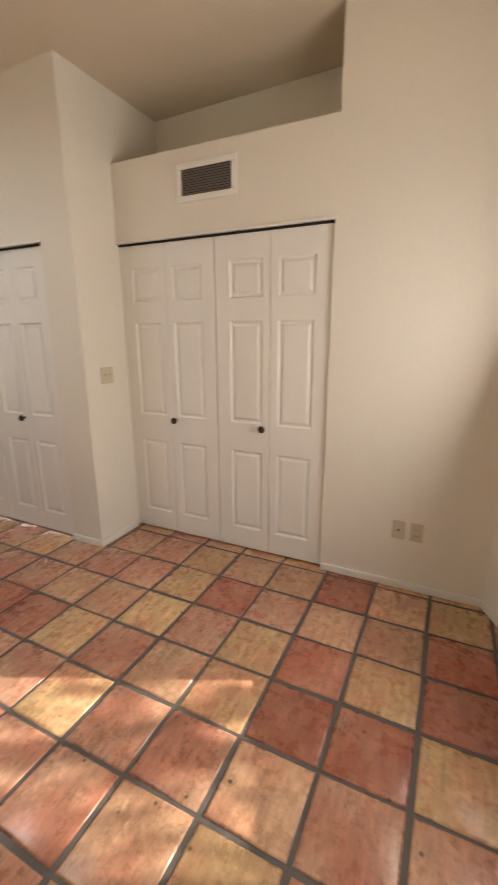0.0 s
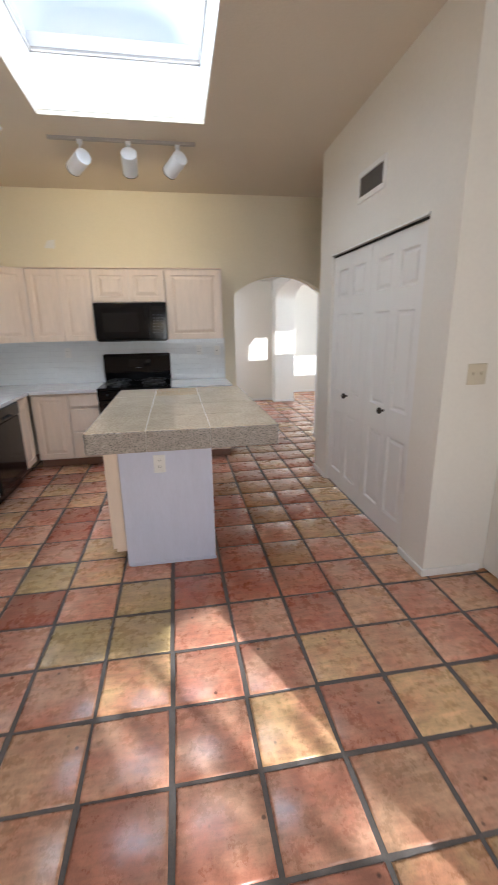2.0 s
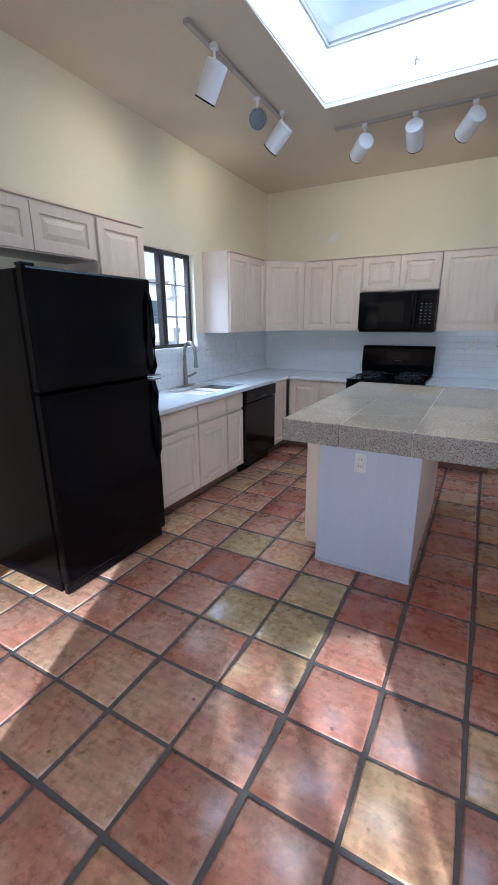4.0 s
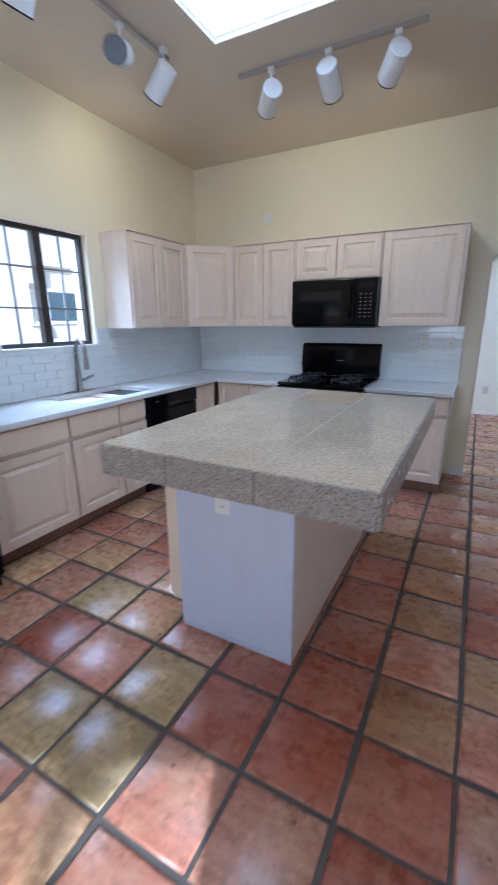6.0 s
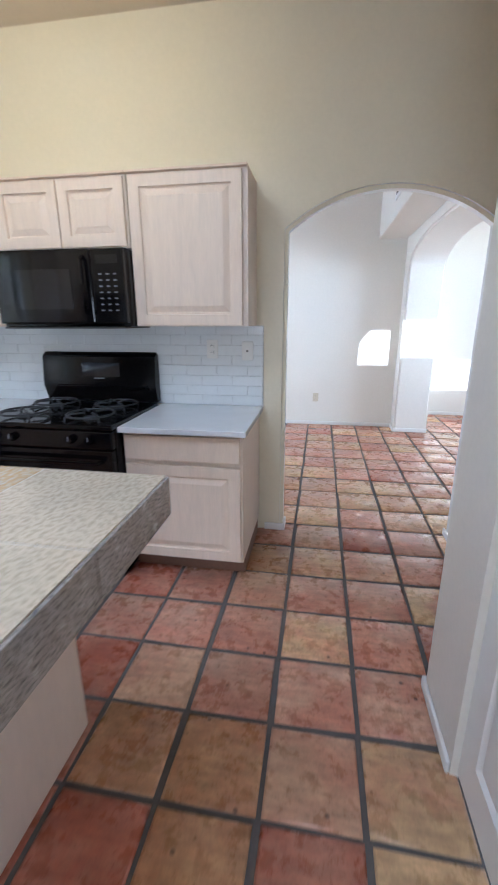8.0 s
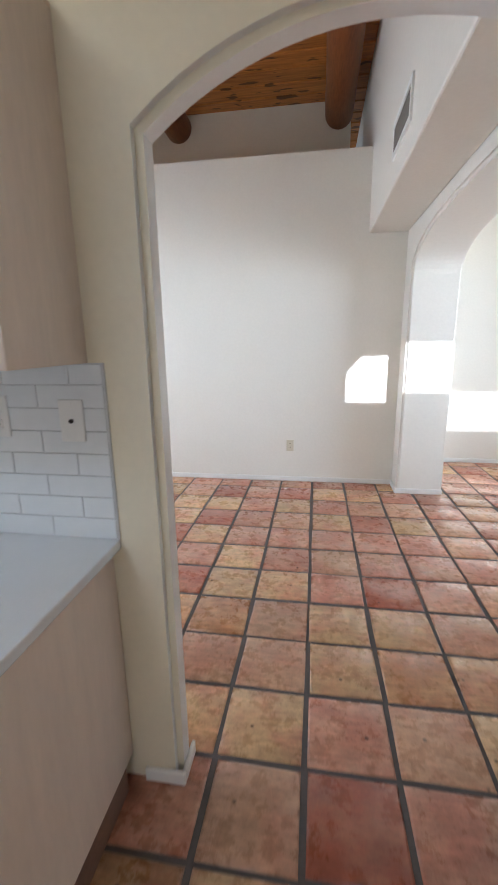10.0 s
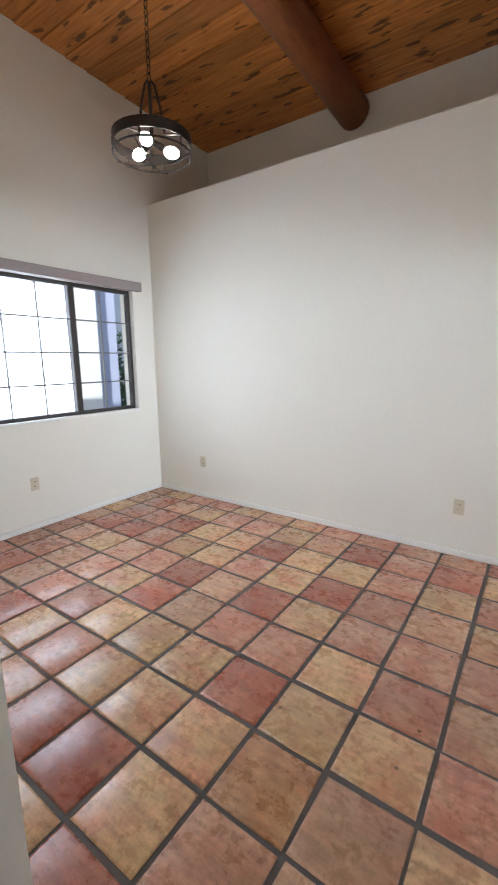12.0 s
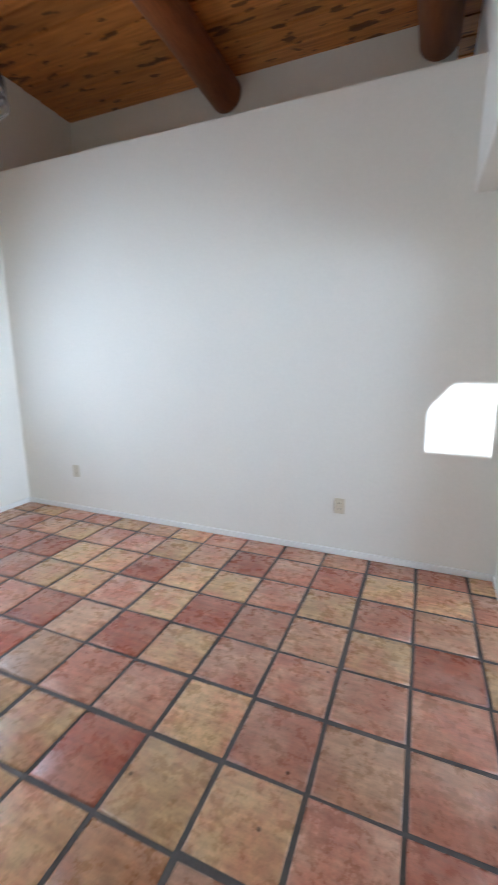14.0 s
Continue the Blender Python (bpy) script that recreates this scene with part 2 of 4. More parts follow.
M_frame = mat("dark bronze window frame", (0.05, 0.042, 0.038), 0.4, metal=0.3, vary=0.1)
M_muntin = mat("grey window bar", (0.20, 0.19, 0.19), 0.4, vary=0.05)
M_pane = glass("window glass")
M_bulb = glow("lit bulb", (1.0, 0.88, 0.70), 30)
M_lens = mat("dim reflector", (0.05, 0.055, 0.06), 0.3, metal=0.3, vary=0.1)
M_stucco = mat("white stucco", (0.74, 0.70, 0.66), 0.9, vary=0.06, fine=40, bump=0.5)
# white stucco greyed and cooled so its colour carries the eave shade
M_mauve = mat("stucco with shade in its colour", (0.42, 0.42, 0.52), 0.9, vary=0.06, fine=40, bump=0.5)
M_blue = mat("blue window glass", (0.09, 0.125, 0.15), 0.08, vary=0.1, bump=0)
M_ground = mat("sandy ground", (0.42, 0.34, 0.26), 0.95, vary=0.2, scale=0.6, fine=14, bump=0.6)
M_bark = mat("tree bark", (0.14, 0.10, 0.07), 0.9, vary=0.3, fine=30, bump=0.6)
M_leaf = mat("olive leaves", (0.10, 0.16, 0.05), 0.6, vary=0.3, scale=6)


def dome_mat():
    m, N, L, B = nodes_of("milky acrylic")
    t = N.new("ShaderNodeBsdfTranslucent")
    t.inputs[0].default_value = (0.94, 0.95, 0.97, 1)
    L.new(t.outputs[0], N["Material Output"].inputs[0])
    return m


M_dome = dome_mat()


# ---- building helpers ----
def box(bm, x0, x1, y0, y1, z0, z1, bevel=0.0):
    vs = bmesh.ops.create_cube(bm, size=1.0)["verts"]
    for v in vs:
        v.co = Vector(((x0 + x1) / 2 + v.co.x * (x1 - x0), (y0 + y1) / 2 + v.co.y * (y1 - y0), (z0 + z1) / 2 + v.co.z * (z1 - z0)))
    if bevel:
        es = list({e for v in vs for e in v.link_edges})
        bmesh.ops.bevel(bm, geom=es, offset=bevel, segments=2, profile=0.5, affect="EDGES")
    return bm


def cyl(bm, p, q, r0, r1=None, seg=20, caps=True):
    p, q = Vector(p), Vector(q)
    m = Matrix.Translation((p + q) / 2) @ (q - p).to_track_quat("Z", "Y").to_matrix().to_4x4()
    bmesh.ops.create_cone(bm, cap_ends=caps, segments=seg, radius1=r0, radius2=r0 if r1 is None else r1, depth=(q - p).length, matrix=m)
    return bm


def tube(bm, pts, r, seg=10):
    """A round bar along points."""
    pts = [Vector(p) for p in pts]
    rings = []
    for i, p in enumerate(pts):
        d = (pts[min(i + 1, len(pts) - 1)] - pts[max(i - 1, 0)]).normalized()
        q = d.to_track_quat("Z", "Y")
        rings.append([bm.verts.new(p + q @ Vector((r * math.cos(a), r * math.sin(a), 0))) for a in [2 * math.pi * k / seg for k in range(seg)]])
    for a, b in zip(rings, rings[1:]):
        for k in range(seg):
            bm.faces.new((a[k], a[(k + 1) % seg], b[(k + 1) % seg], b[k]))
    bm.faces.new(rings[0][::-1])
    bm.faces.new(rings[-1])
    return bm


def smooth_by_angle(me, limit=0.6):
    bmx = bmesh.new()
    bmx.from_mesh(me)
    for f in bmx.faces:
        f.smooth = True
    for e in bmx.edges:
        if len(e.link_faces) == 2 and e.calc_face_angle(0) > limit:
            e.smooth = False
    bmx.to_mesh(me)
    bmx.free()


def part(name, bm, material, parent=None, label="", smooth=False):
    bmesh.ops.recalc_face_normals(bm, faces=bm.faces[:])
    me = bpy.data.meshes.new(name)
    bm.to_mesh(me)
    bm.free()
    me.materials.append(material)
    if smooth:
        smooth_by_angle(me)
    ob = new(name, me)
    if parent:
        ob.parent = parent
        root = parent
        inv = Matrix.Identity(4)
        while root:
            inv = root.matrix_basis.inverted() @ inv if root.parent is None else inv
            root = root.parent
        ob.matrix_parent_inverse = inv if parent.parent is None else Matrix.Identity(4)
    if label:
        ob["label"] = label
    return ob


def thing(name, x, y, z, label, category, group=""):
    ob = new(name)
    ob.empty_display_size = 0.1
    ob.matrix_basis = Matrix.Translation((x, y, z))
    return tagged(ob, label, category, group)


def structure(name, bm, material, label="", category="", smooth=False):
    ob = part(name, bm, material, smooth=smooth)
    return tagged(ob, label, category, kind="structure")


def B():
    return bmesh.new()


def moved(bm, m):
    bmesh.ops.transform(bm, matrix=m, verts=bm.verts[:])
    return bm


def at(x, y, z, turn=0):
    return pose(x, y, z, 0, 0, turn)


def holes_wall(u0, u1, z0, z1, t, holes):
    """A wall along local x, thickness t along local y, with rectangular holes (ua, ub, za, zb)."""
    bm = B()
    us = sorted({u0, u1, *[h[0] for h in holes], *[h[1] for h in holes]})
    for a, b in zip(us, us[1:]):
        mid = (a + b) / 2
        inside = sorted([h for h in holes if h[0] < mid < h[1]], key=lambda h: h[2])
        z = z0
        for h in inside:
            if h[2] > z + 1e-4:
                box(bm, a, b, 0, t, z, h[2])
            z = h[3]
        if z < z1 - 1e-4:
            box(bm, a, b, 0, t, z, z1)
    bmesh.ops.remove_doubles(bm, verts=bm.verts[:], dist=1e-5)
    return bm


def outline(bm, pts, depth_vec):
    """A prism from a planar outline."""
    vs = [bm.verts.new(p) for p in pts]
    f = bm.faces.new(vs)
    r = bmesh.ops.extrude_face_region(bm, geom=[f])
    bmesh.ops.translate(bm, verts=[g for g in r["geom"] if isinstance(g, bmesh.types.BMVert)], vec=depth_vec)
    return bm


def panelled(w, h, t, panels, steps):
    """A slab facing local -y, lower left corner at the origin, with moulded panels (x0, x1, z0, z1); steps: (inset, depth)."""
    bm = B()

    def quad(a, b, c, d):
        bm.faces.new([bm.verts.new(p) for p in (a, b, c, d)])
    box(bm, 0, w, 0.001, t, 0, h)
    for f in [f for f in bm.faces if abs(f.calc_center_median().y - 0.001) < 1e-6]:
        bm.faces.remove(f)
    e = 0.003
    zs = sorted({0, h, *[p[2] for p in panels], *[p[3] for p in panels]})
    for a, b in zip(zs, zs[1:]):
        mid = (a + b) / 2
        row = sorted([p for p in panels if p[2] < mid < p[3]])
        x = 0.0
        for p in row + [(w, w, 0, 0)]:
            if p[0] > x:
                quad((x, 0, a), (p[0], 0, a), (p[0], 0, b), (x, 0, b))
            x = p[1]
    # slab rim
    for a, b in (((0, 0, 0), (w, 0, 0)), ((w, 0, 0), (w, 0, h)), ((w, 0, h), (0, 0, h)), ((0, 0, h), (0, 0, 0))):
        quad(a, b, (b[0], 0.001, b[2]), (a[0], 0.001, a[2]))
    for x0, x1, z0, z1 in panels:
        ring = [(x0, x1, z0, z1, 0.0)] + [(x0 + i, x1 - i, z0 + i, z1 - i, d) for i, d in steps]
        for p, q in zip(ring, ring[1:]):
            P = [(p[0], p[4], p[2]), (p[1], p[4], p[2]), (p[1], p[4], p[3]), (p[0], p[4], p[3])]
            Q = [(q[0], q[4], q[2]), (q[1], q[4], q[2]), (q[1], q[4], q[3]), (q[0], q[4], q[3])]
            for k in range(4):
                quad(P[k], P[(k + 1) % 4], Q[(k + 1) % 4], Q[k])
        q = ring[-1]
        quad((q[0], q[4], q[2]), (q[1], q[4], q[2]), (q[1], q[4], q[3]), (q[0], q[4], q[3]))
    bmesh.ops.remove_doubles(bm, verts=bm.verts[:], dist=1e-5)
    return bm


CAB_STEPS = ((0.002, 0.013), (0.013, 0.014), (0.042, 0.003), (0.045, 0.002))
LEAF_STEPS = ((0.010, 0.013), (0.020, 0.013), (0.036, 0.003))

# ---- structure ----
def kz(y):
    """Underside of the kitchen ceiling."""
    return 2.99 + (5.77 - y) * 0.022


def window_unit(name, label, turn, x, y, z, w, h, cols, rows, mull, depth=0.05, heavy=0.035):
    """A framed window along local x, set in a hole: outer frame, one mullion, thin bars and panes."""
    m = at(x, y, z, turn)
    ob = tagged(new(name), label, "window", kind="structure")
    ob.matrix_basis = m
    for a in ((0, w, 0, heavy), (0, w, h - heavy, h), (0, heavy, heavy, h - heavy), (w - heavy, w, heavy, h - heavy)):
        part("window_frame", moved(box(B(), a[0], a[1], 0, depth, a[2], a[3], 0.004), m), M_frame, ob)
    part("mullion", moved(box(B(), mull - 0.032, mull + 0.032, -0.012, depth, heavy, h - heavy, 0.004), m), M_frame, ob)
    for c in cols:
        part("window_bar", moved(box(B(), c - 0.006, c + 0.006, 0.012, 0.03, heavy, h - heavy), m), M_muntin, ob)
    for r in rows:
        part("window_bar", moved(box(B(), heavy, w - heavy, 0.010, 0.032, r - 0.006, r + 0.006), m), M_muntin, ob)
    for a, b in ((heavy, mull - 0.032), (mull + 0.032, w - heavy)):
        p = part("pane", moved(box(B(), a, b, 0.034, 0.038, heavy, h - heavy), m), M_pane, ob)
        p.visible_shadow = False
    return ob


# ground and floor bed
structure("ground", box(B(), -300, 300, -300, 300, -0.40, -0.20), M_ground, "pale sandy ground outside the house", "ground")
floor = structure("floor", box(B(), -1.3, 8.2, -1.6, 10.4, -0.19, -0.007), M_grout, "grey grout bed under square clay floor tiles", "floor")

# west wall with sink window and dining window
w = moved(holes_wall(-1.5, 5.82, -0.2, 4.3, 0.2, [(3.33, 4.19, 1.245, 2.11)]), at(-1.025, 0, 0, 90))
structure("wall_west", w, M_cream, "cream painted kitchen wall with a window", "wall")
w = moved(holes_wall(5.82, 11.0, -0.2, 4.12, 0.2, [(6.42, 8.64, 0.95, 2.16)]), at(-1.05, 0, 0, 90))
structure("wall_west_dining", w, M_wall, "white dining room wall with a wide window", "wall")
# stove wall with arch
pts = [(-1.05, 5.77, -0.1), (1.925, 5.77, -0.1), (1.925, 5.77, 1.90)]
cx, hw, rise = 2.475, 0.55, 0.195
R = (hw * hw + rise * rise) / (2 * rise)
for k in range(1, 20):
    x = cx - hw + 2 * hw * k / 20
    pts.append((x, 5.77, 1.90 + math.sqrt(R * R - (x - cx) ** 2) - (R - rise)))
pts += [(3.025, 5.77, 1.90), (3.025, 5.77, -0.1), (3.75, 5.77, -0.1), (3.75, 5.77, 4.3), (-1.05, 5.77, 4.3)]
bm = outline(B(), pts, (0, 0.10, 0))
bmesh.ops.bevel(bm, geom=[e for e in bm.edges if abs(e.verts[0].co.y - e.verts[1].co.y) < 1e-4 and all(1.9 <= v.co.x <= 3.05 and v.co.z < 2.2 for v in e.verts)], offset=0.022, segments=4, affect="EDGES")
north = structure("wall_north", bm, M_cream, "cream wall with a shallow arched opening, white edge with light painted in", "wall")
# white on jamb, intrados and bevel: paint change plus painted-in dining light
north.data.materials.append(M_trim)
for p in north.data.polygons:
    if abs(p.normal.y) < 0.97 and 1.9 < p.center.x < 3.05 and 0 < p.center.z < 2.2:
        p.material_index = 1

# thin paler patch high on the stove wall
bm = outline(B(), [(-0.21, 5.7685, 2.39), (-0.095, 5.7685, 2.385), (-0.09, 5.7685, 2.48), (-0.17, 5.7685, 2.465)], (0, 0.0015, 0))
structure("pale_patch", bm, M_trim, "small pale patch on the cream wall", "paint patch")

# closet walls
structure("wall_closet_a", moved(holes_wall(-4.55, -2.55, -0.05, 3.3, 0.1, [(-4.218, -2.733, -0.05, 2.10)]), at(2.605, 0, 0, -90)), M_wall, "white wall round the pantry closet opening", "wall")
bm = box(B(), 2.705, 3.75, 4.45, 4.55, -0.05, 3.3)
structure("wall_closet_end", bm, M_wall, "white end wall of the closet block", "wall")
bm = box(B(), 2.605, 3.62, 2.45, 2.55, -0.05, 3.3)
structure("wall_return", bm, M_wall, "white return wall between the two closets", "wall")
structure("wall_closet_b", moved(holes_wall(-2.45, -0.9, -0.05, 2.625, 0.1, [(-2.45, -0.906, -0.05, 2.13)]), at(3.0, 0, 0, -90)), M_wall, "white closet wall under an open ledge", "wall")
structure("closet_ledge", box(B(), 3.1, 3.52, 0.9, 2.45, 2.56, 2.622), M_wall, "plain white plant ledge over the closet", "ledge")
structure("wall_niche", box(B(), 3.52, 3.62, 0.9, 2.45, -0.05, 3.3), M_wall, "plain white back wall over the ledge", "wall")
structure("wall_east", box(B(), 3.0, 3.62, -0.3, 0.9, -0.05, 3.3), M_wall, "plain white kitchen wall", "wall")
# breakfast nook, angled glazed wall; unseen openings sized to shape the sun patches
ang = math.degrees(math.atan2(-0.43, -0.9))
NK = at(2.99, -0.06, 0, ang)
structure("wall_nook", moved(holes_wall(-0.1, 3.3, -0.1, 3.3, 0.14, [(0.50, 1.30, 0.58, 1.42), (2.0, 2.75, 0.50, 1.70)]), NK), M_wall, "white angled nook wall, two unseen windows sized to shape sun patches", "wall")
structure("wall_south", box(B(), -1.2, 0.2, -1.57, -1.41, -0.1, 3.3), M_wall, "plain white wall", "wall")
for u, w, h, zb in ((0.50, 0.80, 0.84, 0.58), (2.0, 0.75, 1.20, 0.50)):
    ob = tagged(new("window_3" if u < 1 else "window_4"), "unseen fixed nook window in a dark metal frame", "window", kind="structure")
    ob.matrix_basis = NK
    for a in ((0, w, 0, 0.04), (0, w, h - 0.04, h), (0, 0.04, 0.04, h - 0.04), (w - 0.04, w, 0.04, h - 0.04)):
        part("window_frame", moved(box(B(), u + a[0], u + a[1], 0.03, 0.08, zb + a[2], zb + a[3]), NK), M_frame, ob)
structure("wall_hall", box(B(), 3.65, 3.75, 4.55, 5.77, -0.1, 3.3), M_wall, "plain white passage wall", "wall")

# kitchen ceiling with skylight shaft
bm = B()
for a in ((-1.2, 0.28, -1.6, 5.77), (1.49, 3.75, -1.6, 5.77), (0.28, 1.49, -1.6, 2.90), (0.28, 1.49, 4.15, 5.77)):
    box(bm, *a, 0, 0.12)
for v in bm.verts:
    v.co.z += kz(v.co.y)
structure("ceiling", bm, M_ceil, "off-white kitchen ceiling darkened to tan for shade", "ceiling")
shaft = tagged(new("skylight_shaft"), "white painted skylight shaft", "skylight", kind="structure")
for a in ((0.22, 0.284, 2.84, 4.21), (1.486, 1.55, 2.84, 4.21), (0.284, 1.486, 2.84, 2.904), (0.284, 1.486, 4.146, 4.21)):
    part("shaft_panel", box(B(), *a, 3.058, 3.52), M_trim, shaft)
ob = thing("skylight", 0.885, 3.52, 3.45, "square skylight with a milky dome in the kitchen ceiling", "skylight")
for a in ((0.285, 0.30, 2.905, 4.145), (1.47, 1.485, 2.905, 4.145), (0.30, 1.47, 2.905, 2.92), (0.30, 1.47, 4.13, 4.145)):
    part("curb", box(B(), *a, 3.395, 3.425, 0.003), M_rail, ob)
bm = B()
n = 10
grid = [[bm.verts.new((0.24 + 1.29 * i / n, 2.86 + 1.33 * j / n, 3.53 + 0.16 * (1 - (2 * i / n - 1) ** 4) * (1 - (2 * j / n - 1) ** 4))) for j in range(n + 1)] for i in range(n + 1)]
for i in range(n):
    for j in range(n):
        bm.faces.new((grid[i][j], grid[i + 1][j], grid[i + 1][j + 1], grid[i][j + 1]))
part("dome", bm, M_dome, ob, "milky white acrylic dome", smooth=True)
hk = thing("skylight_hook", 0.92, 4.14, 3.2, "small white hook on the skylight shaft", "hook")
bm = box(B(), 0.905, 0.935, 4.130, 4.145, 3.17, 3.23, 0.003)
part("plate", bm, M_wplast, hk)
part("hook", tube(B(), [(0.92, 4.13, 3.19), (0.92, 4.11, 3.17), (0.92, 4.11, 3.14), (0.92, 4.12, 3.13)], 0.004, 6), M_grey, hk)

# dining room
DY = 8.907
structure("wall_dining", box(B(), -1.05, 3.12, DY, 9.9, -0.1, 3.035), M_wall, "tall plain white wall with a deep ledge on top", "wall")
structure("wall_dining_back", box(B(), -1.05, 2.65, 9.9, 10.1, 2.9, 4.3), M_wall, "plain white wall behind the ledge", "wall")
structure("wall_ledge_end", box(B(), 2.65, 3.6, 11.0, 11.2, 2.5, 4.3), M_wall, "plain white wall behind the ledge", "wall")
structure("ledge_floor", box(B(), 2.65, 3.12, 9.9, 11.0, 2.9, 3.035), M_wall, "plain white ledge", "ledge")
structure("soffit", box(B(), 2.785, 3.12, 5.91, 11.0, 2.35, 4.3, 0.012), M_wall, "dropped white soffit beside the dining room", "soffit")
# wall with broad arch to the living room
y0, y1, zs, top = 6.05, 8.655, 1.95, 2.25
pts = [(3.12, y1, -0.1), (3.12, 11.0, -0.1), (3.12, 11.0, 4.3), (3.12, 5.91, 4.3), (3.12, 5.91, -0.1), (3.12, y0, -0.1)]
for k in range(0, 37):
    a = math.pi * k / 36
    c, s = math.cos(a), math.sin(a)
    e = 0.8
    pts.append((3.12, (y0 + y1) / 2 - (y1 - y0) / 2 * math.copysign(abs(c) ** e, c), zs + (top - zs) * s ** e))
bm = outline(B(), pts, (0.41, 0, 0))
bmesh.ops.bevel(bm, geom=[e for e in bm.edges if abs(e.verts[0].co.x - e.verts[1].co.x) < 1e-4 and all(y0 - 0.01 <= v.co.y <= y1 + 0.01 and v.co.z < 2.3 for v in e.verts)], offset=0.02, segments=3, affect="EDGES")
structure("wall_arch", bm, M_wall, "thick white wall with a broad arch", "wall")
bm = B()
n = 0
y = 5.80
while y < 11.15:
    z = 3.86 + 0.045 * (9.9 - y)
    box(bm, -1.05, 3.3, y, y + 0.203, z, z + 0.03, 0.002)
    y += 0.207
structure("ceiling_dining", bm, M_pine, "stained knotty pine board ceiling", "ceiling")
# slab added out of view to stop daylight leaking between the boards
structure("roof_dining", box(B(), -1.3, 3.6, 5.7, 11.3, 4.12, 4.2), M_stucco, "unseen flat roof slab that keeps light out", "roof")
for x in (0.77, 2.52):
    bm = B()
    rings = []
    for k in range(15):
        y = 5.91 + (9.91 - 5.91) * k / 14
        zc = 3.745 + 0.045 * (9.9 - y) + 0.012 * noise.noise((x, y * 1.3, 0))
        xc = x + 0.02 * noise.noise((x + 5, y * 1.1, 3))
        r = 0.145 + 0.008 * noise.noise((x, y * 2, 9))
        rings.append([bm.verts.new((xc + r * math.cos(a), y, zc + r * math.sin(a))) for a in [2 * math.pi * q / 24 for q in range(24)]])
    for a, b in zip(rings, rings[1:]):
        for q in range(24):
            bm.faces.new((a[q], a[(q + 1) % 24], b[(q + 1) % 24], b[q]))
    bm.faces.new(rings[0])
    bm.faces.new(rings[-1])
    ob = part("ceiling_beam", bm, M_beam, smooth=True)
    tagged(ob, "dark stained round log beam under the pine ceiling", "beam", "log beams")

# living room shell
structure("wall_living_north", box(B(), 3.53, 8.0, 9.8, 9.95, -0.1, 3.5), M_wall, "plain white living room wall", "wall")
# wall out of view, its opening added to let light in
structure("wall_living_east", moved(holes_wall(5.9, 9.95, -0.1, 3.5, 0.15, [(6.6, 9.2, 0.6, 2.55)]), Matrix(((0, 1, 0, 7.9), (1, 0, 0, 0), (0, 0, 1, 0), (0, 0, 0, 1)))), M_wall, "unseen white wall with an opening added for light", "wall")
# out-of-view opening with a cut corner, sized to shape the dining sun patches
WB, WT, WX0, WX1 = 2.26, 2.775, 3.92, 7.0
bm = B()
box(bm, 3.53, WX0, 5.9, 6.05, -0.1, 3.5)
box(bm, WX1, 8.05, 5.9, 6.05, -0.1, 3.5)
box(bm, WX0, WX1, 5.9, 6.05, -0.1, WB)
box(bm, WX0, WX1, 5.9, 6.05, WT, 3.5)
outline(bm, [(WX0, 5.9, WT), (WX0, 5.9, 2.54), (WX0 + 0.20, 5.9, WT)], (0, 0.15, 0))
structure("wall_living_south", bm, M_wall, "unseen white wall with a high opening cut to shape sun patches", "wall")
structure("ceiling_living", box(B(), 3.5, 8.05, 5.9, 9.95, 3.5, 3.6), M_wall, "plain white living room ceiling", "ceiling")

# windows
win = window_unit("window_1", "dark framed sliding window over the sink", 90, -1.075, 3.33, 1.245, 0.86, 0.865, (0.215, 0.645), (0.29, 0.58), 0.435)
win2 = window_unit("window_2", "wide dark framed sliding window with grey bars", 90, -1.10, 6.42, 0.95, 2.22, 1.21, (0.31, 0.62, 0.93, 1.235, 1.865), (0.30, 0.585, 0.885), 1.55)
part("window_sill", box(B(), -1.098, -1.035, 6.43, 8.63, 0.935, 0.955, 0.004), M_trim, win2)
part("window_sill", box(B(), -1.073, -1.02, 3.34, 4.18, 1.232, 1.249, 0.003), M_trim, win)
part("trim", box(B(), -1.105, -1.026, 3.332, 3.346, 1.25, 2.11), M_trim, win)
vb = thing("blind_headrail", -1.02, 7.5, 2.16, "taupe blind headrail over the wide window", "blind")
part("rail", box(B(), -1.05, -0.985, 6.3, 8.70, 2.155, 2.24, 0.006), M_valance, vb)
part("end_cap", box(B(), -1.05, -0.980, 8.70, 8.708, 2.153, 2.242, 0.002), M_valance, vb)

# baseboards
def baseboard(x0, x1, y0, y1, h=0.05):
    structure("baseboard", box(B(), x0, x1, y0, y1, 0.0, h, 0.006), M_trim, "low white rounded baseboard", "baseboard")


baseboard(2.985, 2.9995, -0.05, 0.906)
baseboard(2.59, 2.6045, 2.44, 2.733)
baseboard(2.59, 2.6045, 4.218, 4.56)
baseboard(2.59, 2.99, 2.433, 2.4495)
baseboard(2.59, 3.6, 4.551, 4.566)
baseboard(1.80, 1.94, 5.753, 5.7695)
baseboard(1.9255, 1.94, 5.77, 5.88)
baseboard(3.01, 3.0245, 5.753, 5.88)
baseboard(3.025, 3.65, 5.753, 5.7695)
baseboard(-1.05, 3.10, 8.89, 8.9065)
baseboard(-1.0495, -1.033, 5.88, 8.89)
baseboard(3.102, 3.1195, 8.64, 8.9)
baseboard(3.102, 3.53, 8.638, 8.6545)
baseboard(3.54, 7.9, 9.783, 9.7995)
bm = box(B(), 0.0, 2.8, -0.016, -0.001, 0, 0.05, 0.005)
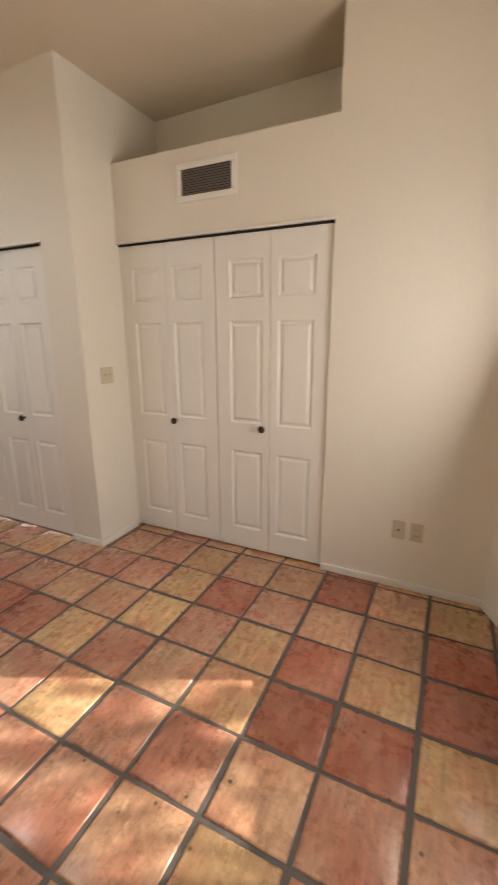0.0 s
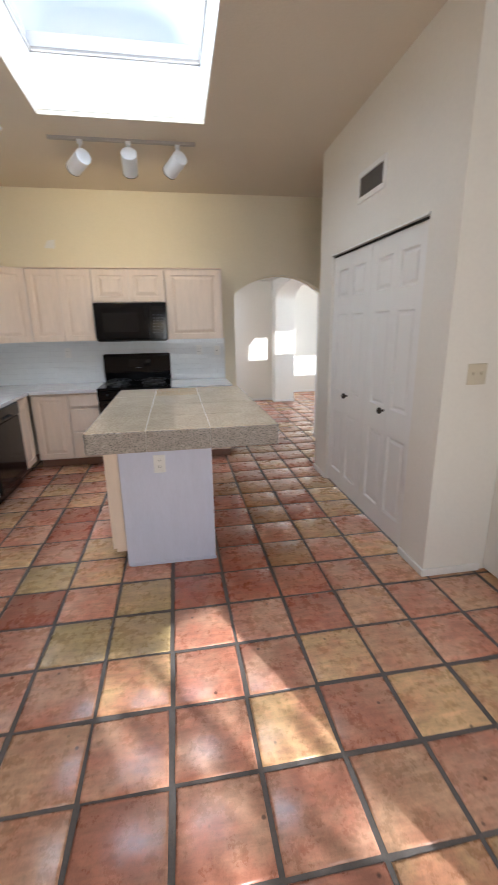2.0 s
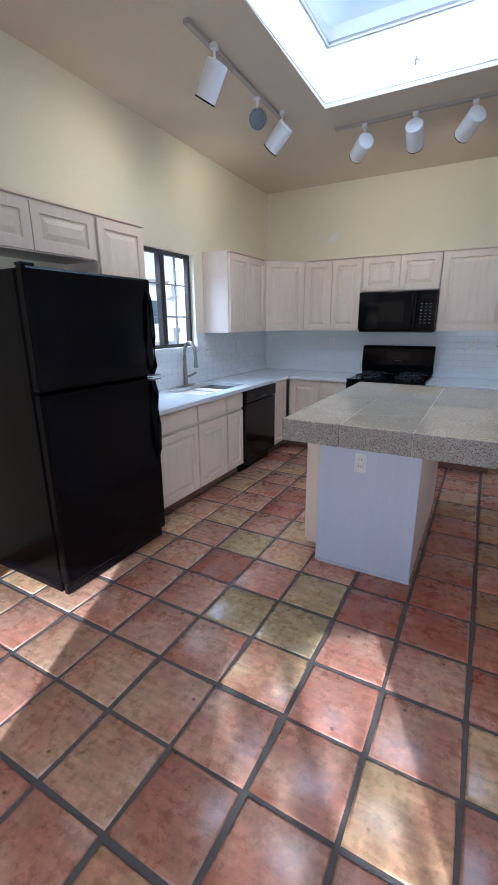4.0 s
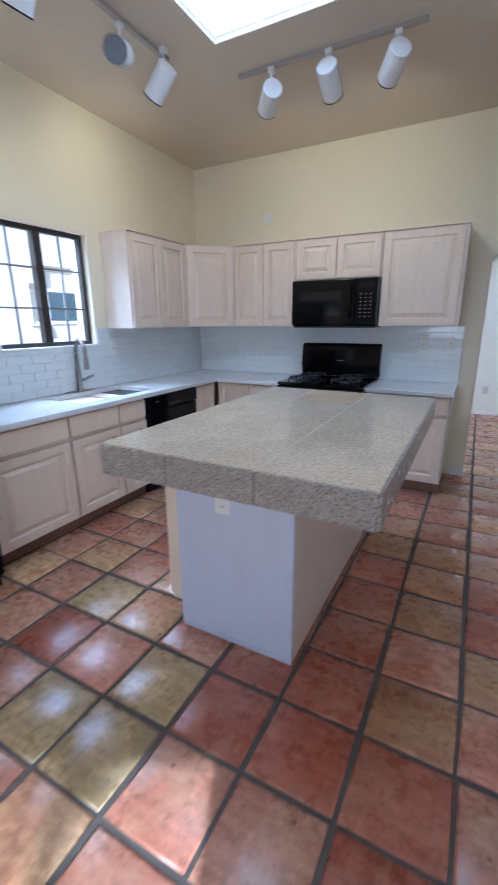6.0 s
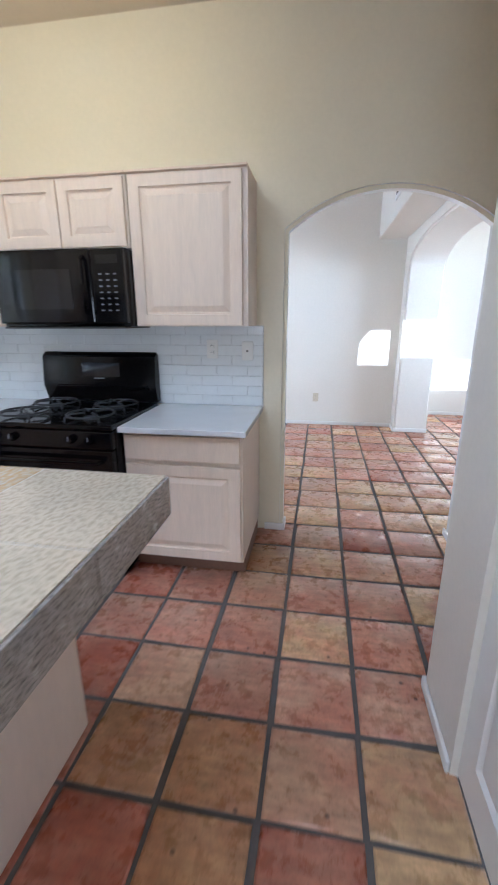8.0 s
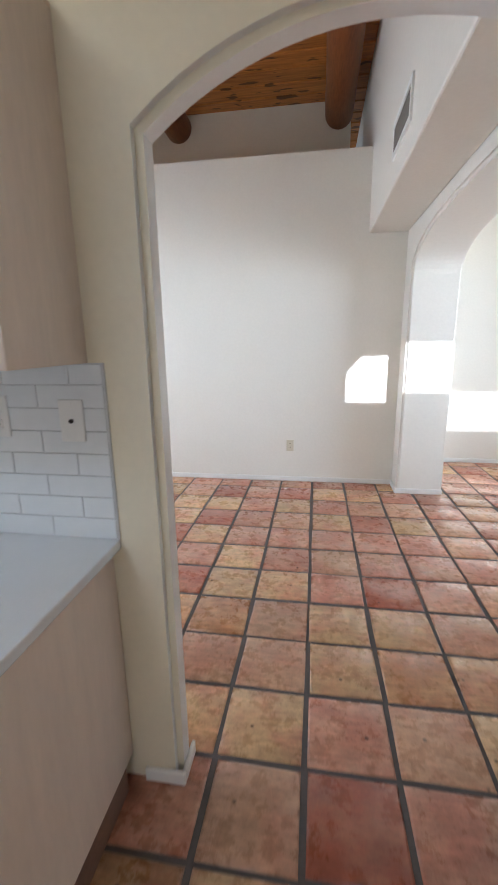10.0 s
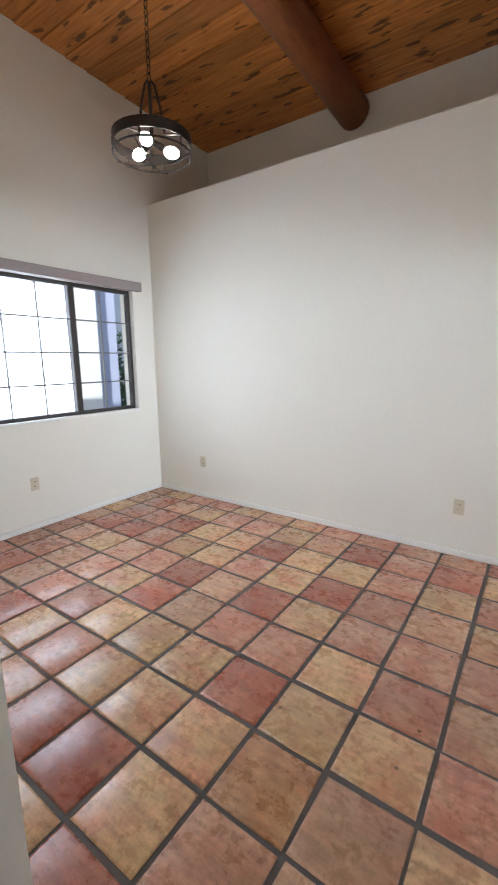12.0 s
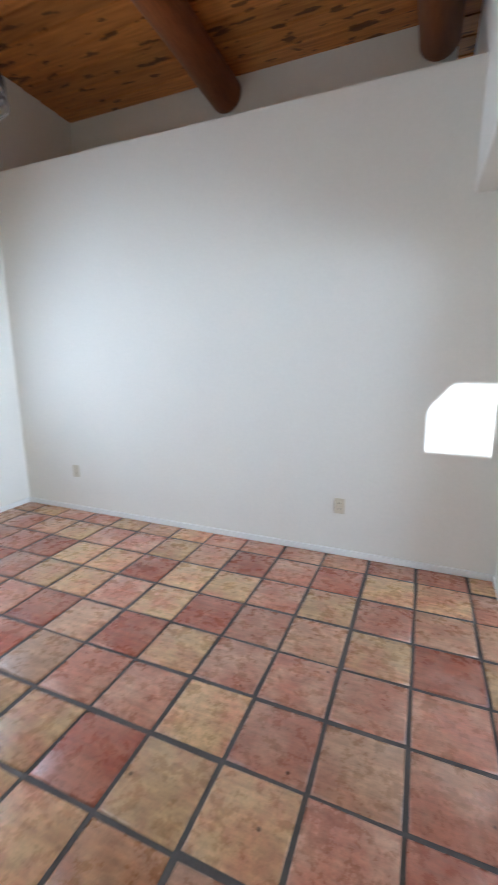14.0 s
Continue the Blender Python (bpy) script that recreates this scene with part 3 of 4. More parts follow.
structure("baseboard", moved(bm, NK), M_trim, "low white rounded baseboard", "baseboard")

# ---- closets ----
def bifold(x, ys, knob_ys, top, label):
    ob = thing("bifold_door", x, (ys[0] + ys[-1]) / 2, 0, label, "door", "closet doors")
    for a, b in zip(ys, ys[1:]):
        wl = a - b - 0.004
        first = ys.index(a) % 2 == 0
        l, r = (0.10, wl - 0.05) if first else (0.05, wl - 0.10)
        bm = panelled(wl - (0.003 if ys.index(a) == 1 else 0), top - 0.022 + 0.012, 0.035, [(l, r, 0.15, 0.73), (l, r, 0.925, 1.59), (l, r, 1.73, 1.955)], LEAF_STEPS)
        part("leaf", moved(bm, at(x, a - 0.002, 0.015, -90)), M_door, ob)
    part("track", box(B(), x - 0.01, x + 0.04, ys[-1] + 0.002, ys[0] - 0.002, top - 0.003, top + 0.009), M_dark, ob, "dark strip standing for the shaded gap over the door leaves")
    for y in knob_ys:
        bm = cyl(B(), (x, y, 0.915), (x - 0.022, y, 0.915), 0.009, 0.007, 12)
        bmesh.ops.create_uvsphere(bm, u_segments=16, v_segments=10, radius=0.024, matrix=Matrix.Translation((x - 0.034, y, 0.915)) @ Matrix.Diagonal((0.75, 1, 1, 1)))
        part("knob", bm, M_bronze, ob, "dark bronze round knob", smooth=True)


bifold(2.628, (4.217, 3.847, 3.476, 3.105, 2.734), (3.81, 3.14), 2.088, "closed white four-leaf bifold door of the pantry closet")
bifold(3.023, (2.449, 2.064, 1.678, 1.292, 0.907), (2.03, 1.335), 2.118, "closed white four-leaf bifold door under the plant ledge")
structure("trim", box(B(), 2.592, 2.605, 2.72, 4.23, 2.098, 2.112, 0.004), M_trim, "thin white head trim", "trim")
structure("trim", box(B(), 2.987, 3.0, 0.895, 2.45, 2.128, 2.144, 0.004), M_trim, "thin white head trim", "trim")


def vent(name, m, w, h, label):
    """A wall grille facing local -y, centred on the origin."""
    ob = tagged(new(name), label, "vent", "wall vents")
    ob.matrix_basis = m
    f = 0.035
    bm = B()
    for a in ((-w / 2, w / 2, -h / 2, -h / 2 + f), (-w / 2, w / 2, h / 2 - f, h / 2), (-w / 2, -w / 2 + f, -h / 2 + f, h / 2 - f), (w / 2 - f, w / 2, -h / 2 + f, h / 2 - f)):
        box(bm, a[0], a[1], -0.012, 0.001, a[2], a[3], 0.003)
    part("frame", moved(bm, m), M_trim, ob)
    # dark sheet in place of the shaded duct behind the slats
    part("duct_shade", moved(box(B(), -w / 2 + f, w / 2 - f, -0.0015, 0.001, -h / 2 + f, h / 2 - f), m), M_dark, ob)
    k = int((h - 2 * f) / 0.014)
    for i in range(k):
        z = -h / 2 + f + 0.007 + i * 0.014
        bm = box(B(), -w / 2 + f, w / 2 - f, -0.009, -0.0075, z - 0.005, z + 0.005)
        bmesh.ops.rotate(bm, verts=bm.verts[:], cent=(0, -0.008, z), matrix=Matrix.Rotation(radians(38), 3, "X"))
        part("slat", moved(bm, m), M_vent, ob)


vent("wall_vent", at(3.0, 1.71, 2.43, -90), 0.42, 0.215, "white framed air grille over the closet")
vent("wall_vent", at(2.605, 3.50, 2.49, -90), 0.43, 0.20, "white framed air grille over the pantry")
vent("wall_vent", at(2.785, 7.50, 2.60, -90), 0.52, 0.21, "white framed air grille on the soffit")


def outlet(m, kind, label, material, group="wall plates"):
    """A plate facing local -y, centred on the origin."""
    ob = tagged(new("outlet" if kind != "switch" else "light_switch"), label, "outlet" if kind != "switch" else "switch", group)
    ob.matrix_basis = m
    wide = 0.116 if kind == "switch" else 0.072
    part("plate", moved(box(B(), -wide / 2, wide / 2, -0.006, 0.0, -0.058, 0.058, 0.003), m), material, ob)
    if kind == "switch":
        for x in (-0.024, 0.024):
            part("toggle", moved(box(B(), x - 0.005, x + 0.005, -0.017, -0.005, -0.004, 0.014, 0.002), m), material, ob)
    elif kind == "outlet":
        for z in (-0.021, 0.021):
            part("socket", moved(box(B(), -0.017, 0.017, -0.009, -0.005, z - 0.014, z + 0.014, 0.003), m), material, ob)
            bm = B()
            for x in (-0.007, 0.007):
                box(bm, x - 0.0015, x + 0.0015, -0.0095, -0.0088, z - 0.004, z + 0.006)
            part("slots", moved(bm, m), M_dark, ob)
    else:
        part("jack", moved(cyl(B(), (0, -0.012, 0), (0, -0.004, 0), 0.006, seg=12), m), M_bronze, ob)
    part("screw", moved(cyl(B(), (0, -0.0072, 0.048 if kind != "outlet" else 0.0), (0, -0.005, 0.048 if kind != "outlet" else 0.0), 0.0035, seg=10), m), material, ob)


outlet(at(2.80, 2.45, 1.245, 0), "switch", "almond two-gang light switch on the white return wall", M_almond)
outlet(at(3.0, 0.435, 0.385, -90), "jack", "almond cable jack plate low on the white wall", M_almond)
outlet(at(3.0, 0.333, 0.385, -90), "outlet", "almond outlet plate low on the white wall", M_almond)
outlet(at(-0.39, DY, 0.39), "outlet", "almond outlet low on the tall dining wall", M_almond)
outlet(at(2.095, DY, 0.38), "outlet", "almond outlet low on the tall dining wall", M_almond)
outlet(at(-1.05, 7.435, 0.405, 90), "outlet", "almond outlet under the wide window", M_almond)

# ---- kitchen cabinets ----
def base_cabinet(m, w, fronts, label, side=False, depth=0.58):
    """A base unit facing local -y, lower left front corner at the origin; fronts: (x0, x1, z0, z1, kind)."""
    ob = tagged(new("base_cabinet"), label, "cabinet", "base cabinets")
    ob.matrix_basis = m
    part("body", moved(box(B(), 0.001, w - 0.001, 0.022, depth, 0.10, 0.843), m), M_mapleside, ob)
    part("toe_kick", moved(box(B(), 0.002, w - 0.002, 0.085, depth - 0.05, 0.0, 0.0995), m), M_kick, ob)
    for x0, x1, z0, z1, kind in fronts:
        ww, hh = x1 - x0, z1 - z0
        if kind == "door":
            p = [(0.055, ww - 0.055, 0.055, hh - 0.055)]
            part("door", moved(panelled(ww, hh, 0.020, p, CAB_STEPS), m @ at(x0, 0, z0)), M_maple, ob)
        else:
            part("drawer_front", moved(box(B(), x0, x1, 0, 0.020, z0, z1, 0.005), m), M_maple, ob)


def door_and_drawer(w):
    return [(0.012, w - 0.012, 0.69, 0.83, "drawer"), (0.012, w - 0.012, 0.115, 0.665, "door")]


FX = -0.415
for a, b in ((2.75, 3.33), (3.33, 3.78), (3.78, 4.08)):
    base_cabinet(at(FX, a, 0, 90), b - a, door_and_drawer(b - a), "pickled maple base cabinet with one drawer front and one door")
base_cabinet(at(FX, 4.755, 0, 90), 0.36, [(0.012, 0.345, 0.115, 0.83, "door")], "narrow pickled maple corner base cabinet")
FY = 5.135
base_cabinet(at(-0.40, FY, 0), 0.38, [(0.02, 0.37, 0.115, 0.83, "door")], "pickled maple corner base cabinet with one door")
base_cabinet(at(-0.02, FY, 0), 0.32, [(0.01, 0.31, 0.69, 0.83, "drawer"), (0.01, 0.31, 0.42, 0.665, "drawer"), (0.01, 0.31, 0.115, 0.40, "drawer")], "pickled maple three-drawer base cabinet")
base_cabinet(at(1.105, FY, 0), 0.655, door_and_drawer(0.655), "pickled maple base cabinet beside the range", depth=0.63)


def upper_cabinet(m, w, h, doors, label, depth=0.30):
    ob = tagged(new("wall_cabinet"), label, "cabinet", "wall cabinets")
    ob.matrix_basis = m
    part("body", moved(box(B(), 0.001, w - 0.001, 0.021, depth, 0, h), m), M_mapleside, ob)
    part("top_edge", moved(box(B(), 0, w, -0.004, depth, h + 0.0005, h + 0.012, 0.003), m), M_maple, ob)
    for x0, x1 in doors:
        hh = h - 0.02
        part("door", moved(panelled(x1 - x0, hh, 0.019, [(0.055, x1 - x0 - 0.055, 0.055, hh - 0.055)], CAB_STEPS), m @ at(x0, 0, 0.008)), M_maple, ob)


UZ, UH, UY, UX = 1.378, 0.765, 5.45, -0.705
upper_cabinet(at(1.095, UY, UZ), 0.645, UH, [(0.015, 0.615)], "large pickled maple wall cabinet beside the arch", 0.319)
upper_cabinet(at(0.305, UY, 1.79), 0.785, UH - 0.412, [(0.012, 0.388), (0.397, 0.773)], "short pickled maple wall cabinet over the microwave", 0.319)
upper_cabinet(at(-0.37, UY, UZ), 0.672, UH, [(0.012, 0.332), (0.340, 0.660)], "two-door pickled maple wall cabinet", 0.319)
upper_cabinet(at(UX, 4.335, UZ, 90), 0.775, UH, [(0.012, 0.388), (0.394, 0.765)], "two-door pickled maple wall cabinet beside the window", 0.319)
upper_cabinet(at(UX, 2.715, UZ, 90), 0.44, UH, [(0.012, 0.428)], "tall pickled maple wall cabinet between fridge and window", 0.319)
upper_cabinet(at(UX, 1.80, 1.87, 90), 0.913, UZ + UH - 1.87, [(0.012, 0.452), (0.460, 0.90)], "short pickled maple wall cabinet over the fridge", 0.319)
# diagonal corner unit
ob = thing("wall_cabinet", -0.8, 5.5, UZ, "diagonal pickled maple corner wall cabinet", "cabinet", "wall cabinets")
bm = outline(B(), [(-0.372, 5.47, UZ), (-0.372, 5.768, UZ), (-1.023, 5.768, UZ), (-1.023, 5.112, UZ), (-0.725, 5.112, UZ)], (0, 0, UH))
part("body", bm, M_mapleside, ob)
dw = math.hypot(0.333, 0.338)
dm = Matrix.Translation((-0.705, 5.112, UZ + 0.008)) @ pose(0, 0, 0, 0, 0, math.degrees(math.atan2(0.338, 0.333)))
part("door", moved(panelled(dw - 0.02, UH - 0.02, 0.019, [(0.06, dw - 0.08, 0.055, UH - 0.075)], CAB_STEPS), dm @ at(0.008, -0.004, 0)), M_maple, ob)

# counters
ob = tagged(new("countertop"), "white quartz L-shaped countertop with a sink cut-out", "countertop")
bm = B()
for a in ((-1.023, -0.395, 2.75, 3.55), (-1.023, -0.93, 3.55, 4.30), (-0.52, -0.395, 3.55, 4.30), (-1.023, -0.395, 4.30, 5.768), (-0.395, 0.30, 5.11, 5.768)):
    box(bm, *a, 0.845, 0.876)
bmesh.ops.remove_doubles(bm, verts=bm.verts[:], dist=1e-5)
part("slab", bm, M_quartz, ob)
ob = tagged(new("countertop"), "short white quartz countertop beside the range", "countertop")
part("slab", box(B(), 1.10, 1.785, 5.105, 5.768, 0.845, 0.876, 0.004), M_quartz, ob)
# sink and faucet
sk = thing("sink", -0.72, 3.92, 0.68, "double bowl stainless sink under the window", "sink")
for a, b in ((3.56, 3.90), (3.93, 4.29)):
    bm = B()
    box(bm, -0.925, -0.525, a, b, 0.63, 0.8445)
    bm.faces.remove(max(bm.faces, key=lambda f: f.calc_center_median().z))
    bmesh.ops.bevel(bm, geom=[e for e in bm.edges if not e.is_boundary], offset=0.03, segments=3, affect="EDGES")
    part("bowl", bm, M_bowl, sk, smooth=True)
    part("drain", cyl(B(), (-0.73, (a + b) / 2, 0.631), (-0.73, (a + b) / 2, 0.636), 0.04), M_bronze, sk)
bm = B()
for a in ((-0.935, -0.515, 3.548, 3.562), (-0.935, -0.515, 4.288, 4.302), (-0.935, -0.925, 3.562, 4.288), (-0.525, -0.515, 3.562, 4.288), (-0.925, -0.525, 3.898, 3.932)):
    box(bm, *a, 0.838, 0.8445)
part("rim", bm, M_steel, sk)
fc = thing("faucet", -0.985, 3.93, 0.876, "brushed nickel pull-down faucet on the counter", "faucet")
part("base_plate", box(B(), -1.015, -0.955, 3.81, 4.05, 0.876, 0.884, 0.003), M_steel, fc)
part("body", cyl(B(), (-0.985, 3.93, 0.884), (-0.985, 3.93, 1.06), 0.022, 0.019), M_steel, fc, smooth=True)
neck = [(-0.985, 3.93, 1.06), (-0.985, 3.93, 1.17)] + [(-0.985 + 0.085 * (1 - math.cos(a)), 3.93 - 0.03 * (1 - math.cos(a)), 1.20 + 0.10 * math.sin(a)) for a in [math.pi * k / 12 for k in range(13)]]
part("neck", tube(B(), neck, 0.016, 12), M_steel, fc, smooth=True)
part("spray_head", cyl(B(), (-0.815, 3.87, 1.20), (-0.808, 3.868, 1.07), 0.014, 0.021), M_steel, fc, smooth=True)
part("lever", tube(B(), [(-0.985, 3.93, 0.965), (-0.96, 3.98, 0.975), (-0.935, 4.04, 1.0)], 0.011, 10), M_steel, fc, smooth=True)

# backsplash beds
structure("backsplash", box(B(), -1.025, 1.785, 5.7635, 5.77, 0.876, 1.378), M_sgrout, "white glazed tile backsplash behind the range", "backsplash")
structure("backsplash", box(B(), -1.025, -1.0185, 2.75, 5.7635, 0.876, 1.232), M_sgrout, "white glazed tile backsplash under the window", "backsplash")
structure("backsplash", box(B(), -1.025, -1.0185, 4.20, 5.7635, 1.232, 1.378), M_sgrout, "white glazed tile backsplash under the wall cabinets", "backsplash")
outlet(at(-0.10, 5.758, 1.235), "outlet", "white outlet on the tile backsplash", M_wplast)
outlet(at(1.46, 5.758, 1.235), "outlet", "white outlet on the tile backsplash", M_wplast)
outlet(at(1.685, 5.758, 1.225), "jack", "white single switch plate on the tile backsplash", M_wplast)
outlet(at(-1.0135, 4.98, 1.22, 90), "outlet", "white outlet on the tile backsplash", M_wplast)
outlet(at(-1.0135, 4.36, 1.20, 90), "jack", "white single switch plate beside the window", M_wplast)

# ---- appliances ----
fr = thing("refrigerator", -0.64, 2.26, 0, "black top-freezer refrigerator with curved handles", "refrigerator")
part("body", box(B(), -1.03, -0.325, 1.86, 2.675, 0.03, 1.725, 0.008), M_fridge, fr)
for z0, z1 in ((0.09, 1.148), (1.160, 1.735)):
    d = part("door", box(B(), -0.318, -0.255, 1.858, 2.678, z0, z1, 0.014), M_fridge, fr)
    if z0 < 1:
        pts = [(-0.255, 2.645, 0.62), (-0.232, 2.642, 0.68), (-0.222, 2.640, 0.85), (-0.226, 2.640, 1.05), (-0.255, 2.645, 1.135)]
    else:
        pts = [(-0.255, 2.645, 1.172), (-0.224, 2.642, 1.22), (-0.222, 2.640, 1.40), (-0.232, 2.642, 1.60), (-0.255, 2.645, 1.66)]
    part("handle", tube(B(), pts, 0.014, 10), M_black, d, "curved black handle", smooth=True)
    part("handle_cap", box(B(), -0.262, -0.215, 2.60, 2.68, 1.136 if z0 < 1 else 1.162, 1.146 if z0 < 1 else 1.170, 0.002), M_steel, d)
part("grille", box(B(), -0.315, -0.285, 1.87, 2.665, 0.02, 0.085, 0.004), M_black, fr)
part("hinge", box(B(), -0.33, -0.27, 1.87, 1.93, 1.735, 1.75, 0.003), M_black, fr)
for y in (1.92, 2.61):
    part("foot", cyl(B(), (-0.33, y, 0.0), (-0.33, y, 0.031), 0.02, seg=12), M_black, fr)
    part("foot", cyl(B(), (-0.98, y, 0.0), (-0.98, y, 0.031), 0.02, seg=12), M_black, fr)

dwm = thing("dishwasher", -0.7, 4.415, 0, "black dishwasher built in under the counter", "dishwasher")
part("body", box(B(), -1.0, -0.425, 4.087, 4.748, 0.10, 0.842), M_black, dwm)
part("door", box(B(), -0.424, -0.392, 4.088, 4.747, 0.115, 0.715, 0.006), M_black, dwm)
part("control_panel", box(B(), -0.424, -0.384, 4.088, 4.747, 0.722, 0.84, 0.008), M_black, dwm)
part("handle", box(B(), -0.384, -0.374, 4.33, 4.50, 0.745, 0.765, 0.004), M_iron, dwm)
part("lettering", box(B(), -0.3838, -0.3828, 4.16, 4.20, 0.79, 0.796), M_grey, dwm)
part("toe_kick", box(B(), -0.50, -0.47, 4.088, 4.747, 0.0, 0.10), M_black, dwm)

st = thing("range", 0.70, 5.4, 0, "black freestanding gas range with four burners", "range")
part("body", box(B(), 0.308, 1.097, 5.09, 5.755, 0.05, 0.865, 0.004), M_black, st)
part("cooktop", box(B(), 0.306, 1.099, 5.05, 5.70, 0.866, 0.893, 0.008), M_black, st)
bm = outline(B(), [(0.308, 5.70, 0.893), (0.308, 5.755, 0.893), (0.308, 5.755, 1.205), (0.308, 5.725, 1.215), (0.308, 5.69, 1.19), (0.308, 5.665, 1.0)], (0.789, 0, 0))
bmesh.ops.bevel(bm, geom=bm.edges[:], offset=0.006, segments=2, affect="EDGES")
bg = part("backguard", bm, M_black, st)
part("display", moved(box(B(), 0.60, 0.86, -0.001, 0.003, 1.06, 1.15), Matrix.Translation((0, 5.671, 0))), M_bglass, bg)
part("badge", box(B(), 0.68, 0.75, 5.666, 5.672, 1.045, 1.052), M_grey, bg)
part("control_panel", box(B(), 0.308, 1.097, 5.045, 5.09, 0.765, 0.862, 0.008), M_black, st)
for x in (0.42, 0.53, 0.87, 0.98):
    k = part("knob", cyl(B(), (x, 5.045, 0.815), (x, 5.015, 0.82), 0.022, 0.019), M_black, st, smooth=True)
    part("pointer", box(B(), x - 0.002, x + 0.002, 5.012, 5.0155, 0.815, 0.838), M_grey, k)
od = part("oven_door", box(B(), 0.312, 1.093, 5.045, 5.088, 0.23, 0.758, 0.006), M_black, st)
part("window", box(B(), 0.43, 0.975, 5.042, 5.046, 0.34, 0.60), M_bglass, od)
part("handle", tube(B(), [(0.37, 5.045, 0.70), (0.375, 5.0, 0.705), (0.70, 4.995, 0.705), (1.03, 5.0, 0.705), (1.035, 5.045, 0.70)], 0.011, 10), M_black, od, smooth=True)
part("drawer", box(B(), 0.312, 1.093, 5.048, 5.088, 0.06, 0.222, 0.006), M_black, st)
part("plinth", box(B(), 0.33, 1.075, 5.12, 5.7, 0.0, 0.05), M_black, st)
for bx in (0.50, 0.905):
    for by in (5.20, 5.50):
        part("burner", cyl(B(), (bx, by, 0.893), (bx, by, 0.907), 0.045, 0.036), M_iron, st, smooth=True)
        bm = B()
        for k in range(4):
            a = math.pi / 4 + k * math.pi / 2
            c, s = math.cos(a), math.sin(a)
            tube(bm, [(bx + 0.03 * c, by + 0.03 * s, 0.930), (bx + 0.10 * c, by + 0.10 * s, 0.932), (bx + 0.135 * c, by + 0.135 * s, 0.915), (bx + 0.14 * c, by + 0.14 * s, 0.894)], 0.006, 6)
        ringp = [(bx + 0.125 * math.cos(a), by + 0.125 * math.sin(a), 0.922) for a in [2 * math.pi * k / 24 for k in range(25)]]
        tube(bm, ringp, 0.006, 6)
        part("grate", bm, M_iron, st, "black cast iron burner grate")

mw = thing("microwave", 0.70, 5.55, 1.378, "black over-the-range microwave under the short cabinet", "microwave")
part("body", box(B(), 0.312, 1.09, 5.40, 5.755, 1.378, 1.782, 0.004), M_black, mw)
md = part("door", box(B(), 0.310, 0.90, 5.362, 5.399, 1.395, 1.78, 0.008), M_black, mw)
part("window", box(B(), 0.40, 0.78, 5.359, 5.3625, 1.47, 1.68, 0.001), M_bglass, md)
part("handle", tube(B(), [(0.862, 5.362, 1.45), (0.862, 5.335, 1.47), (0.862, 5.332, 1.60), (0.862, 5.335, 1.72), (0.862, 5.362, 1.74)], 0.010, 8), M_black, md, smooth=True)
cp = part("control_panel", box(B(), 0.904, 1.09, 5.362, 5.399, 1.395, 1.78, 0.006), M_black, mw)
part("display", box(B(), 0.935, 1.06, 5.3595, 5.3625, 1.70, 1.745), M_bglass, cp)
bm = B()
for i in range(3):
    for j in range(7):
        box(bm, 0.945 + i * 0.042, 0.962 + i * 0.042, 5.3605, 5.3622, 1.46 + j * 0.031, 1.468 + j * 0.031)
part("button_marks", bm, M_grey, cp)
part("vent_edge", box(B(), 0.33, 1.07, 5.37, 5.72, 1.368, 1.378), M_iron, mw)

# ---- island ----
isl = thing("kitchen_island", 1.1, 3.5, 0, "kitchen island with thick granite tile top and pale painted base", "island")
part("end_panel", box(B(), 0.782, 1.358, 2.91, 2.928, 0.0, 0.866, 0.003), M_panel, isl, "white painted end panel tinted lavender for sky light")
part("side_panel", box(B(), 1.340, 1.358, 2.928, 4.19, 0.0, 0.866, 0.002), M_mapleside, isl, "pale maple side panel")
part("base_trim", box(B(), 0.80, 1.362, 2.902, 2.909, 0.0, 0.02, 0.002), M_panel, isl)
part("body", box(B(), 0.713, 1.339, 2.94, 4.18, 0.10, 0.866, 0.002), M_maple, isl)
part("toe_kick", box(B(), 0.785, 1.335, 2.93, 4.17, 0.0, 0.099), M_kick, isl)
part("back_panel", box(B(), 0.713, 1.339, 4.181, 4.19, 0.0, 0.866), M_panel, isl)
for k in range(3):
    a = 2.945 + k * 0.41
    part("door", moved(panelled(0.40, 0.72, 0.02, [(0.055, 0.345, 0.055, 0.665)], CAB_STEPS), at(0.692, a + 0.40, 0.12, -90)), M_maple, isl)
part("top_bed", box(B(), 0.676, 1.712, 2.619, 4.196, 0.872, 0.9858), M_jgrout, isl)
xs, ysq = (0.672, 0.985, 1.335, 1.716), (2.615, 2.99, 3.39, 3.79, 4.20)
for xa, xb in zip(xs, xs[1:]):
    for ya, yb in zip(ysq, ysq[1:]):
        warm = (xa, ya) == (0.985, 3.79)
        part("top_tile", box(B(), xa + 0.002, xb - 0.002, ya + 0.002, yb - 0.002, 0.975, 0.987, 0.001), M_ochre if warm else M_stone, isl, "ochre veined granite tile" if warm else "")
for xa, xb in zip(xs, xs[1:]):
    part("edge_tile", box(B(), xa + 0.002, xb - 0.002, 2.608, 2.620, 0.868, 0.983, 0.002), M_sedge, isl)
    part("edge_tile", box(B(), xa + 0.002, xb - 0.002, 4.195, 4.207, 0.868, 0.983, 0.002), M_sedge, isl)
